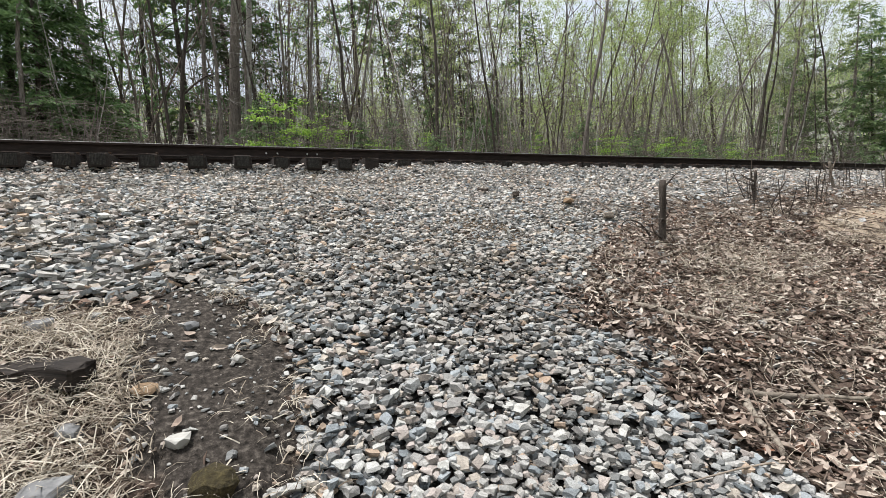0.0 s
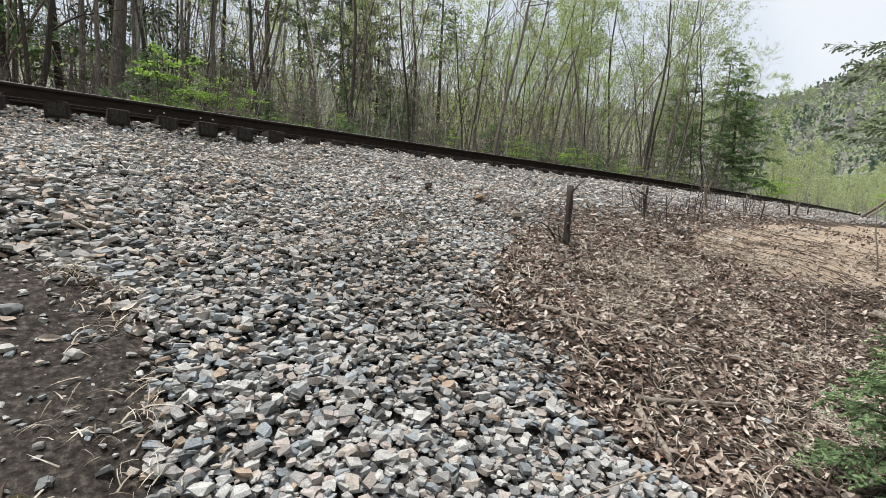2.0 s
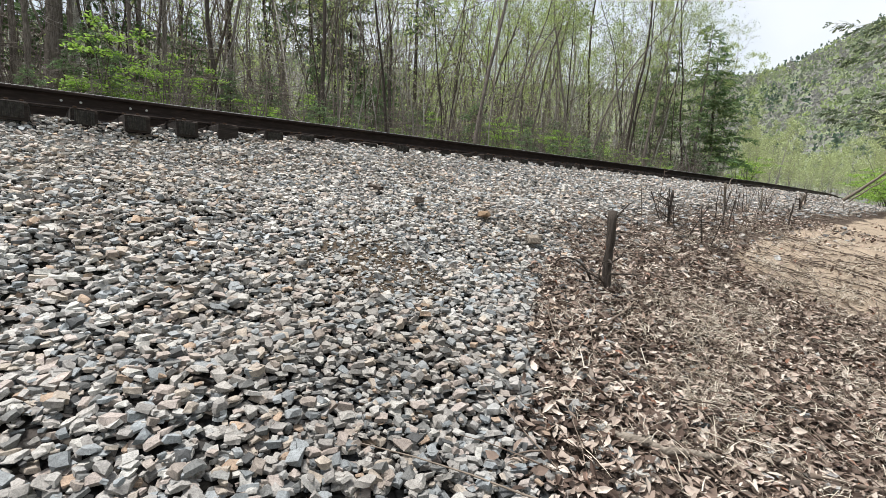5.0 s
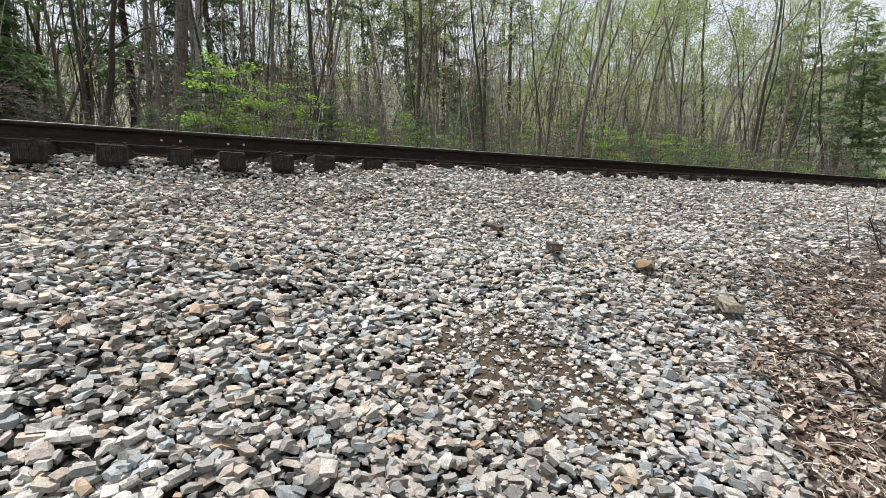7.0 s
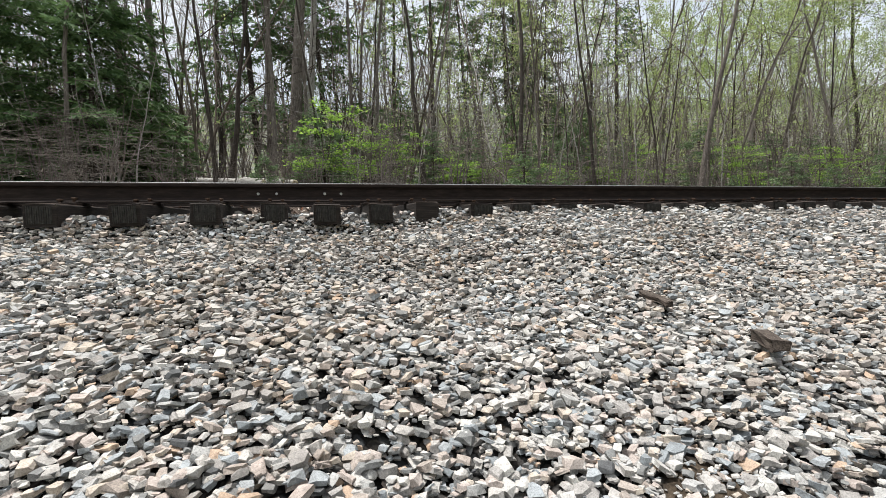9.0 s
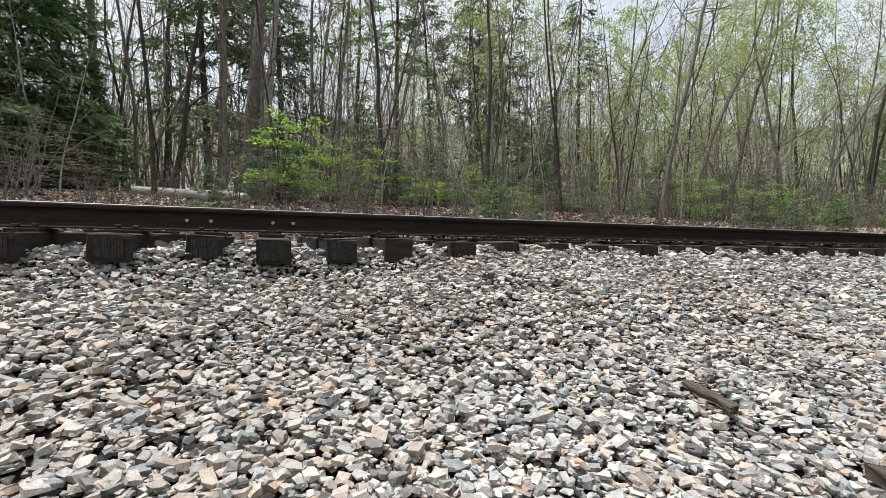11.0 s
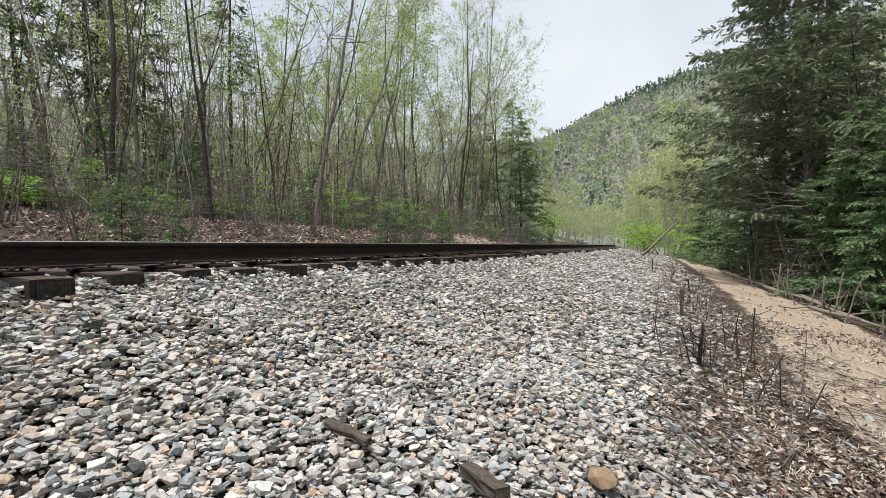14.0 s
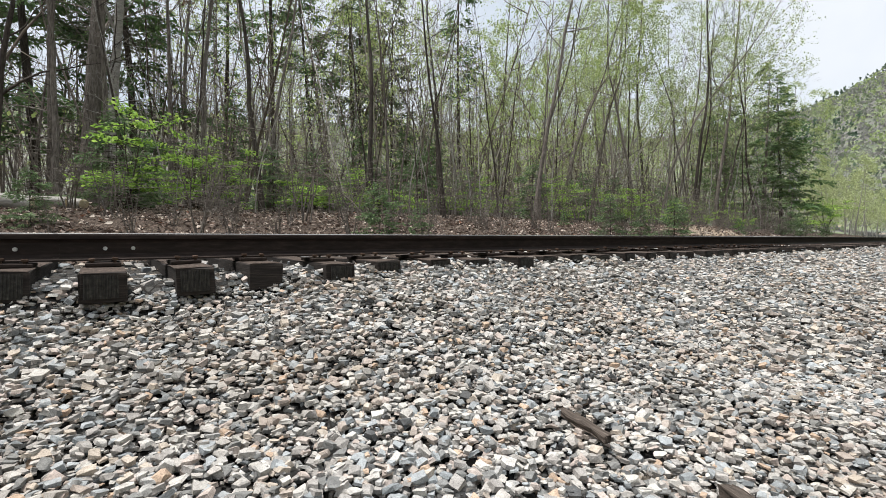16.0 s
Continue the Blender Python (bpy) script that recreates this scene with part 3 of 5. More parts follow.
def broadleaf(seed, tall, girth, clear, limbs, boughs, twigs, leaf_mat, leaf_count, leaf_size, bark, crook=0.05, name="tree", stems=1, slant=(0, 0), snags=10):
    """A thin woodland tree: returns an unplaced Empty with trunk and crown."""
    g = np.random.default_rng(seed)
    trunk_w, crown_w, tips = Wood(), Wood(), []
    for s in range(stems):
        lean = np.array([g.normal() * 0.03 + slant[0], g.normal() * 0.03 + slant[1], 1.0]) + (np.array([g.normal(), g.normal(), 0]) * 0.14 if stems > 1 else 0)
        trunk = wander(g, (0, 0, -0.25), lean / np.linalg.norm(lean), tall * g.uniform(0.9, 1.0), 14, crook, 0.02)
        f = np.linspace(0, 1, 15)
        trunk_w.tube(trunk, girth * (1 - 0.92 * f ** 0.9) * (1 + 0.5 * np.exp(-f * 30)), 7)
        for _ in range(snags):
            q = g.uniform(0.06, max(clear, 0.2) + 0.1)
            p, d = along(trunk, q)
            snag = wander(g, p, off_axis(g, d, 55, 95), g.uniform(0.5, 2.2), 4, 0.22, -0.02)
            crown_w.tube(snag, girth * g.uniform(0.05, 0.11) * np.linspace(1, 0.2, 5), 3)
            p, d = along(snag, g.uniform(0.3, 0.8))
            crown_w.tube(wander(g, p, off_axis(g, d, 30, 60), g.uniform(0.3, 0.9), 3, 0.2), girth * 0.035 * np.linspace(1, 0.3, 4), 3)
        for _ in range(limbs):
            q = clear + (0.98 - clear) * g.random() ** 0.8
            p, d = along(trunk, q)
            long = tall * (0.34 - 0.22 * q) * g.uniform(0.6, 1.3)
            limb = wander(g, p, off_axis(g, d, 30, 75), long, 6, 0.24, 0.08)
            r = girth * (1 - 0.9 * q) * g.uniform(0.25, 0.5)
            crown_w.tube(limb, r * np.linspace(1, 0.2, 7), 4)
            for _ in range(boughs):
                p2, d2 = along(limb, g.uniform(0.2, 1.0))
                bough = wander(g, p2, off_axis(g, d2, 25, 65), long * g.uniform(0.25, 0.5), 3, 0.2, 0.06)
                crown_w.tube(bough, max(r * 0.35, 0.006) * np.linspace(1, 0.25, 4), 3)
                for _ in range(twigs):
                    p3, d3 = along(bough, g.uniform(0.2, 1.0))
                    twig = wander(g, p3, off_axis(g, d3, 20, 60), long * g.uniform(0.1, 0.25), 1, 0.2, 0.04)
                    crown_w.tube(twig, max(r * 0.15, 0.004) * np.array([1, 0.4]), 3)
                    tips += [twig[0], twig[1]]
    ob = thing(name, Matrix.Identity(4), "", "tree")
    mesh_part("trunk", trunk_w.mesh("trunk", bark), ob)
    if crown_w.v:
        mesh_part("crown", crown_w.mesh("crown", bark), ob, kind="stuff")
    if leaf_mat and tips:
        tips = np.array(tips)
        at = tips[g.integers(0, len(tips), leaf_count)] + g.normal(size=(leaf_count, 3)) * leaf_size * 1.3
        size = leaf_size * g.uniform(0.6, 1.4, (leaf_count, 1)) * np.ones((1, 3))
        v, t = strewn(SMALL_LEAF, at, g.uniform(0, 6.28, (leaf_count, 3)), size)
        mesh_part("foliage", bulk_mesh("foliage", v, t, leaf_mat), ob, kind="stuff")
    return ob


def conifer(seed, tall, girth, low, whorls, per, reach, mat, spray, sprays, droop, bark, name="conifer_tree", thin=1.0):
    g = np.random.default_rng(seed)
    trunk_w, limb_w = Wood(), Wood()
    trunk = wander(g, (0, 0, -0.25), (g.normal() * 0.02, g.normal() * 0.02, 1), tall, 12, 0.015, 0.03)
    f = np.linspace(0, 1, 13)
    trunk_w.tube(trunk, girth * (1 - 0.95 * f) * (1 + 0.4 * np.exp(-f * 30)), 8)
    at, ang, size = [], [], []
    for k in range(whorls):
        q = low + (0.985 - low) * (k + g.random() * 0.8) / whorls
        p, _ = along(trunk, q)
        span = reach * g.uniform(0.6, 1.2) * (1 - q) ** 0.75 * (0.55 + 0.45 * min(1, (q - low + 0.12) / 0.2))
        for _ in range(per):
            a = g.uniform(0, 6.283)
            long = span * g.uniform(0.55, 1.2) + 0.12
            limb = wander(g, p + np.array([0, 0, g.normal() * 0.1]), np.array([np.cos(a), np.sin(a), g.uniform(-0.05, 0.3)]), long, 5, 0.07, -droop)
            limb_w.tube(limb, max(0.012, girth * 0.13 * (1 - q)) * np.linspace(1, 0.15, 6), 3)
            if g.random() > thin:
                continue
            for _ in range(max(3, int(sprays * long))):
                h = g.uniform(0.12, 1.0) ** 0.75
                p2, d2 = along(limb, h)
                side = g.choice([-1, 1]) * g.uniform(0.2, 1.25)
                yaw = np.arctan2(d2[1], d2[0]) + side
                shift = g.uniform(0, 0.32) * long * (1.05 - h) * abs(np.sin(side))
                at.append(p2 + np.array([np.cos(yaw), np.sin(yaw), 0]) * shift + g.normal(size=3) * 0.03)
                ang.append((g.normal() * 0.8, g.normal() * 0.35 + 0.2, yaw))
                size.append(spray * g.uniform(0.6, 1.35))
    ob = thing(name, Matrix.Identity(4), "", "tree")
    mesh_part("trunk", trunk_w.mesh("trunk", bark), ob)
    mesh_part("crown", limb_w.mesh("crown", bark), ob, kind="stuff")
    if at:
        v, t = strewn(SPRAY, at, ang, np.array(size)[:, None] * np.ones((1, 3)))
        mesh_part("foliage", bulk_mesh("foliage", v, t, mat), ob, kind="stuff")
    return ob


def shrub(seed, tall, stems, leaf_mat, leaf_count, leaf_size, bark, spread=0.6, name="shrub"):
    g = np.random.default_rng(seed)
    w, tips = Wood(), []
    for _ in range(stems):
        a = g.uniform(0, 6.283)
        s = wander(g, (g.normal() * 0.08, g.normal() * 0.08, -0.08), (np.cos(a) * spread * g.random(), np.sin(a) * spread * g.random(), 1), tall * g.uniform(0.5, 1), 6, 0.12, 0.02)
        w.tube(s, 0.012 * tall ** 0.6 * np.linspace(1, 0.25, 7), 4)
        for _ in range(7):
            p, d = along(s, g.uniform(0.25, 1))
            b = wander(g, p, off_axis(g, d, 60, 95) * np.array([1, 1, 0.35]), tall * g.uniform(0.2, 0.5), 4, 0.12, 0.0)
            w.tube(b, 0.006 * tall ** 0.5 * np.linspace(1, 0.3, 5), 3)
            tips += [along(b, x)[0] for x in (0.3, 0.5, 0.7, 0.85, 1.0)]
    ob = thing(name, Matrix.Identity(4), "", "shrub")
    mesh_part("crown", w.mesh("crown", bark), ob, kind="stuff")
    if leaf_mat:
        tips = np.array(tips)
        at = tips[g.integers(0, len(tips), leaf_count)] + g.normal(size=(leaf_count, 3)) * np.array([0.07, 0.07, 0.016]) * tall ** 0.6
        size = leaf_size * g.uniform(0.6, 1.4, (leaf_count, 1)) * np.ones((1, 3))
        ang = np.stack([g.normal(size=leaf_count) * 0.5, g.normal(size=leaf_count) * 0.5, g.uniform(0, 6.28, leaf_count)], 1)
        v, t = strewn(SMALL_LEAF, at, ang, size)
        mesh_part("foliage", bulk_mesh("foliage", v, t, leaf_mat), ob, kind="stuff")
    return ob


def stand(ob, x, y, turn=0.0, size=1.0, sink=0.0):
    return pose(x, y, float(height(x, y)) - sink, 0, 0, turn) @ Matrix.Scale(size, 4)


def place(proto, x, y, turn, size, label, group, sink=0.0):
    """A copy of an unplaced plant, set on the ground."""
    ob = copy_thing(proto, Matrix.Identity(4))
    ob.matrix_basis = stand(ob, x, y, turn, size, sink)
    return tagged(ob, label, group=group)


def discard(obs):
    for ob in obs:
        for o in (*ob.children_recursive, ob):
            bpy.data.objects.remove(o)


# ---------------------------------------------------------------- ground
def spread_axis(low, high, step, far):
    """Even steps between low and high, ever longer ones out to far."""
    mid = list(np.arange(low, high, step))
    out, s, p = [], step, mid[-1]
    while p < far:
        s *= 1.085
        p += s
        out.append(p)
    before, s, p = [], step, mid[0]
    while p > -far:
        s *= 1.085
        p -= s
        before.append(p)
    return np.array(before[::-1] + mid + out)


gx, gy = spread_axis(-4.5, 11.0, 0.11, 1300.0), spread_axis(-9.0, 2.6, 0.11, 1300.0)
GX, GY = np.meshgrid(gx, gy, indexing="ij")
GZ = height(GX, GY) - SUNK * np.minimum(1, 1.2 * ballast_cover(GX, GY)) * (1 - gritty_patch(GX, GY)) * (GY - bend(GX) < -0.5)
ground_v = np.stack([GX, GY, GZ], -1).reshape(-1, 3)
ii, jj = np.meshgrid(np.arange(len(gx) - 1), np.arange(len(gy) - 1), indexing="ij")
g0 = (ii * len(gy) + jj).ravel()
ground_t = np.concatenate([np.stack([g0, g0 + len(gy), g0 + len(gy) + 1], 1), np.stack([g0, g0 + len(gy) + 1, g0 + 1], 1)])
ground_me = bulk_mesh("ground", ground_v, ground_t, earth_mat, True)
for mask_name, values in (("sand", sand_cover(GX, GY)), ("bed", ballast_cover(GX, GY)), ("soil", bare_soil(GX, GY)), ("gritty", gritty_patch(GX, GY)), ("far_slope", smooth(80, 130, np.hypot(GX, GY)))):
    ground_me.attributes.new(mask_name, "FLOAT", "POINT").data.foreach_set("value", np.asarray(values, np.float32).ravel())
ground = tagged(new("ground", ground_me), "sloping earth with dead leaves, sand and bare soil", "ground", kind="structure")


# ---------------------------------------------------------------- rails
def rail_bm(x0, x1, y, step):
    """A flat-bottomed rail that follows the bend; top faces of the head use the second material."""
    half = [(0.076, 0.0), (0.076, 0.011), (0.030, 0.024), (0.0095, 0.045), (0.0088, 0.12), (0.016, 0.136), (0.0365, 0.146), (0.0375, 0.168), (0.033, 0.178), (0.022, 0.183)]
    outline = [(-a, b) for a, b in half] + [(a, b) for a, b in reversed(half)]
    bm = bmesh.new()
    xs = np.arange(x0, x1 + step * 0.5, step)
    xs[-1] = x1
    rings = []
    for x in xs:
        s = 2 * max(0.0, x - 8) / 720
        nx, ny = -s / math.hypot(1, s), 1 / math.hypot(1, s)
        rings.append([bm.verts.new((x + nx * (y + a), float(bend(x)) + ny * (y + a), b)) for a, b in outline])
    k = len(outline)
    for p, q in zip(rings, rings[1:]):
        for i in range(k):
            f = bm.faces.new((p[i], q[i], q[(i + 1) % k], p[(i + 1) % k]))
            f.material_index = 1 if i in (8, 9, 10) else 0
    bm.faces.new(rings[0])
    bm.faces.new(rings[-1][::-1])
    bmesh.ops.recalc_face_normals(bm, faces=bm.faces[:])
    return bm


RAIL_Z = 0.030
JOINT_X = 0.29
for side, lane in (("near", 0.0), ("far", 1.505)):
    for x0, x1 in ((-32.0, -11.6), (-11.59, 12.1), (12.11, 110.0)):
        me = bpy.data.meshes.new("rail")
        bm = rail_bm(x0, x1, lane, 1.0)
        bm.to_mesh(me)
        bm.free()
        me.materials.append(rail_mat)
        me.materials.append(shine_mat)
        ob = new("rail", me)
        ob.location.z = RAIL_Z
        tagged(ob, "rust-brown steel rail with a worn bright running surface", "rail", "rails of the track")
        if lane == 0.0 and x0 < 0 < x1:
            near_rail_piece = ob


def weld_bm(x, y):
    """A narrow raised bead where two lengths of rail are welded."""
    half = [(0.078, -0.002), (0.078, 0.013), (0.032, 0.027), (0.0125, 0.046), (0.0118, 0.12), (0.019, 0.134), (0.038, 0.144), (0.0385, 0.168), (0.034, 0.1795)]
    outline = [(-a, b) for a, b in half] + [(a, b) for a, b in reversed(half)]
    bm = bmesh.new()
    rings = [[bm.verts.new((x + dx, y + a * k, 0.09 + (b - 0.09) * k)) for a, b in outline] for dx, k in ((-0.016, 0.975), (-0.008, 1.0), (0.008, 1.0), (0.016, 0.975))]
    for p, q in zip(rings, rings[1:]):
        for i in range(len(outline)):
            bm.faces.new((p[i], q[i], q[(i + 1) % len(outline)], p[(i + 1) % len(outline)]))
    bm.faces.new(rings[0])
    bm.faces.new(rings[-1][::-1])
    bmesh.ops.recalc_face_normals(bm, faces=bm.faces[:])
    return bm


plug_mat = grained("bright_steel", [(0.3, (0.42, 0.41, 0.39)), (0.7, (0.62, 0.61, 0.58))], 60, 0.5, 0.1, 0.001, metal=0.5)
part("weld", weld_bm(JOINT_X - 0.03, 0.0), rail_mat, near_rail_piece)
for bx in (-0.10, 0.065, 0.515, 0.672):
    bm = bmesh.new()
    bmesh.ops.create_cone(bm, cap_ends=True, segments=10, radius1=0.015, radius2=0.012, depth=0.03)
    bmesh.ops.rotate(bm, verts=bm.verts[:], matrix=Matrix.Rotation(radians(90), 3, "X"))
    bmesh.ops.translate(bm, verts=bm.verts[:], vec=(bx, -0.008, 0.080))
    part("bolt", bm, plug_mat, near_rail_piece, "small bright bolt in the web")

# ---------------------------------------------------------------- ties
TIE_X = {-4: -2.13, -3: -1.60, -2: -1.04, -1: -0.47, 0: 0.06, 1: 0.505, 2: 0.98, 3: 1.437, 4: 1.995, 5: 2.43}
TIE_END = {-1: -0.555, 0: -0.47, 1: -0.61, 2: -0.555, 3: -0.52, 4: -0.56, 5: -0.49}
tie_rng = np.random.default_rng(5)


def tie_bm(seed, long):
    g = np.random.default_rng(seed)
    bm = box_bm(0.225, long, 0.18, (0, 0, -0.09), 0.012)
    bmesh.ops.subdivide_edges(bm, edges=[e for e in bm.edges if e.calc_length() > 1], cuts=8, use_grid_fill=True)
    for v in bm.verts:
        k = 1.0 + 0.8 * (abs(v.co.y) > long / 2 - 0.05)
        v.co += Vector((g.normal() * 0.003, g.normal() * 0.003 * k, g.normal() * 0.0025))
    return bm


TIE_MESHES = []
for k in range(6):
    me = bpy.data.meshes.new("body")
    bm = tie_bm(40 + k, 2.6)
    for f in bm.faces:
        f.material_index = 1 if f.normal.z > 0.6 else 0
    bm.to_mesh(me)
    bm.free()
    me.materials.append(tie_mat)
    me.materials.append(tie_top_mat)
    TIE_MESHES.append(me)


def shared(name, bm, mat):
    me = bpy.data.meshes.new(name)
    bm.to_mesh(me)
    bm.free()
    me.materials.append(mat)
    return me


def end_plate_bm():
    """A toothed plate whose face is folded into upright ribs."""
    bm = bmesh.new()
    cols = []
    for k in range(45):
        x = -0.083 + k * 0.166 / 44
        y = -0.006 if k % 4 in (1, 2) else -0.001
        cols.append((bm.verts.new((x, y, -0.018)), bm.verts.new((x, y, -0.155))))
    for a, b in zip(cols, cols[1:]):
        bm.faces.new((a[0], a[1], b[1], b[0]))
    return bm


PLATE_ME = shared("end_plate", end_plate_bm(), plate_mat)
SEAT_ME = shared("tie_plate", box_bm(0.19, 0.33, 0.024, (0, 0, 0.014), 0.006), rail_mat)


def spike_bm():
    bm = box_bm(0.016, 0.016, 0.05, (0, 0, 0.03))
    head = box_bm(0.034, 0.046, 0.018, (0, 0.008, 0.06), 0.006)
    tmp = bpy.data.meshes.new("spike_head")
    head.to_mesh(tmp)
    head.free()
    bm.from_mesh(tmp)
    bpy.data.meshes.remove(tmp)
    return bm


SPIKE_ME = shared("spike", spike_bm(), spike_mat)
for k in range(-44, 126):
    tx = TIE_X.get(k, (k * 0.495 - 0.02 if k < 0 else k * 0.49) + tie_rng.normal() * 0.02)
    end = TIE_END.get(k, -0.545 + tie_rng.normal() * 0.045)
    slope = math.degrees(math.atan(2 * max(0.0, tx - 8) / 720))
    low = -0.012 if k > 3 else 0.0
    tie = thing("railroad_tie", pose(tx, float(bend(tx)), low + tie_rng.normal() * 0.004, tie_rng.normal() * 0.3, tie_rng.normal() * 1.2, slope + tie_rng.normal() * 0.8),
                "dark creosoted timber tie half buried in grey ballast", "railroad tie", "ties under the rails")
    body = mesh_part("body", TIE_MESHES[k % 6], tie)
    body.location.y = end + 1.3
    if -8 < k < 26:
        if k != 3 and (abs(k) < 6 or tie_rng.random() < 0.8):
            pl = mesh_part("end_plate", PLATE_ME, tie, "toothed metal anti-split plate")
            pl.location = (tie_rng.normal() * 0.008, end - 0.004, 0)
        for lane in (0.0, 1.505):
            st = mesh_part("tie_plate", SEAT_ME, tie)
            st.location = (0, lane, 0.0)
            for dx, dy, rot in ((-0.055, -0.092, 0), (0.05, 0.092, 180), (0.058, -0.125, 0)):
                sp = mesh_part("spike", SPIKE_ME, tie)
                sp.matrix_basis = pose(dx, lane + dy, -0.016 + abs(tie_rng.normal()) * 0.01, tie_rng.normal() * 4, tie_rng.normal() * 4, rot)

# ---------------------------------------------------------------- woodland across the track
BARE = [broadleaf(200 + k, t, r, c, 15, 5, 4, None, 0, 0, (bark_mat, dark_mat)[k % 2], 0.055, "bare_tree") for k, (t, r, c) in
        enumerate(((19, 0.105, 0.36), (23, 0.125, 0.42), (16, 0.075, 0.3), (21, 0.095, 0.45)))]
BUDDING = [broadleaf(220 + k, t, r, c, 14, 5, 4, light_mat, 4300, 0.085, bark_mat, 0.075, "budding_tree") for k, (t, r, c) in
           enumerate(((18, 0.095, 0.28), (22, 0.115, 0.36), (15, 0.07, 0.24)))]
FAR_BARE = [broadleaf(270 + k, t, r, c, 10, 4, 2, None, 0, 0, bark_mat, 0.035, "bare_tree", snags=5) for k, (t, r, c) in enumerate(((19, 0.11, 0.4), (22, 0.135, 0.45), (16, 0.085, 0.3)))]
FAR_BUDDING = [broadleaf(275 + k, t, r, c, 10, 4, 2, light_mat, 2400, 0.14, bark_mat, 0.05, "budding_tree", snags=5) for k, (t, r, c) in enumerate(((18, 0.10, 0.3), (21, 0.12, 0.35)))]
THICK = broadleaf(279, 24, 0.27, 0.22, 16, 5, 4, None, 0, 0, bark_mat, 0.02, "bare_tree", snags=14)
PATCHY = broadleaf(281, 21, 0.17, 0.2, 16, 5, 4, None, 0, 0, pale_mat, 0.02, "bare_tree", snags=10)
LEANER = broadleaf(283, 10, 0.12, 0.22, 9, 5, 4, None, 0, 0, dark_mat, 0.10, "bare_tree", slant=(0.16, 0.0), snags=6)
SNAG = broadleaf(284, 6.0, 0.05, 0.2, 12, 4, 3, None, 0, 0, pale_mat, 0.06, "sapling", snags=2)
REDDISH = [broadleaf(240, 17, 0.09, 0.4, 13, 5, 4, bud_mat, 1200, 0.12, bark_mat, 0.04, "budding_tree")]
SAPLING = [broadleaf(260 + k, t, r, 0.2, 12, 4, 2, None, 0, 0, m, 0.045, "sapling", snags=5) for k, (t, r, m) in
           enumerate(((8, 0.036, pale_mat), (11, 0.045, bark_mat), (6.5, 0.028, pale_mat), (12, 0.05, dark_mat)))]
PINES = [conifer(280 + k, t, r, lo, 17, 4, 3.6, needle_mat, 0.5, 13, 0.05, dark_mat, "pine_tree") for k, (t, r, lo) in enumerate(((24, 0.22, 0.42), (19, 0.16, 0.35)))]
HEMLOCK = [conifer(290 + k, t, r, lo, 28, 6, 3.2, needle_mat, 0.30, 24, 0.06, dark_mat, "hemlock_tree") for k, (t, r, lo) in enumerate(((11, 0.13, 0.03), (8, 0.10, 0.03)))]
CEDAR = [conifer(296, 12, 0.16, 0.05, 20, 5, 4.4, cedar_mat, 0.4, 15, -0.03, bark_mat, "cedar_tree", 0.8)]
SHRUBS = [shrub(300 + k, t, c, bright_mat, n, 0.088, dark_mat, 0.6) for k, (t, n, c) in enumerate(((2.3, 2000, 4), (3.3, 2500, 4), (1.5, 1200, 3)))]
DARK_SHRUBS = [conifer(310, 3.2, 0.035, 0.04, 18, 5, 1.5, dim_needle_mat, 0.17, 34, 0.04, dark_mat, "hemlock_sapling")]
TWIGGY = [shrub(320 + k, t, 6, None, 0, 0, bark_mat, 0.5) for k, t in enumerate((2.4, 3.5))]

wood_rng = np.random.default_rng(17)


def turn_any():
    return float(wood_rng.uniform(0, 360))


def clear_of(x, y, spots, gap):
    return all((x - a) ** 2 + (y - b) ** 2 > gap * gap for a, b in spots)


taken = []
# trees that stand out by their place
for proto, x, y, size, label in (
        (PATCHY, 0.51, 14.2, 1.0, "grey-barked tree with pale bark on its trunk"), (THICK, -0.05, 14.5, 1.0, "thick rough-barked tree with a straight trunk"),
        (THICK, -5.2, 17.0, 0.8, "thick rough-barked tree with a straight trunk"), (LEANER, -2.2, 12.95, 1.0, "dark leaning crooked trunk with bare limbs"),
        (BARE[0], -0.9, 15.5, 1.1, "tall grey-barked bare woodland tree"), (SAPLING[0], 19.4, 16.5, 1.25, "slender leafless pale-stemmed sapling"),
        (SAPLING[0], 26.9, 14.8, 1.3, "slender leafless white-stemmed sapling"), (SAPLING[2], 33.9, 16.6, 1.6, "slender leafless white-stemmed sapling"),
        (SNAG, 13.48, 17.18, 1.0, "small pale forked snag"), (SAPLING[0], 29.74, 13.7, 1.3, "slender leafless white-stemmed sapling"), (PINES[0], 16.5, 30.5, 1.0, "tall dark-trunked pine with sparse needles"),
        (BARE[1], 40.0, 19.5, 1.25, "tall bare tree rising above the woods"), (BARE[3], 47.0, 20.0, 1.1, "tall bare tree with an open crown"),
        (CEDAR[0], 47.5, 12.9, 1.25, "bushy green conifer at the edge of the woods"), (HEMLOCK[0], 50.5, 12.4, 1.35, "dark green conifer beside the bend of the track"), (CEDAR[0], 44.5, 14.6, 1.1, "bushy green conifer at the edge of the woods"), (CEDAR[0], 41.0, 14.0, 0.8, "bushy green conifer at the edge of the woods"),
        (BUDDING[1], 30.0, 18.0, 1.1, "tree with pale young leaves"), (BUDDING[0], 25.0, 20.0, 1.15, "tree with pale young leaves"),
        (BUDDING[2], 46.5, 15.0, 0.8, "tree with pale young leaves")):
    place(proto, x, y, 0 if proto is LEANER else turn_any(), size, label, "woodland trees")
    taken.append((x, y))
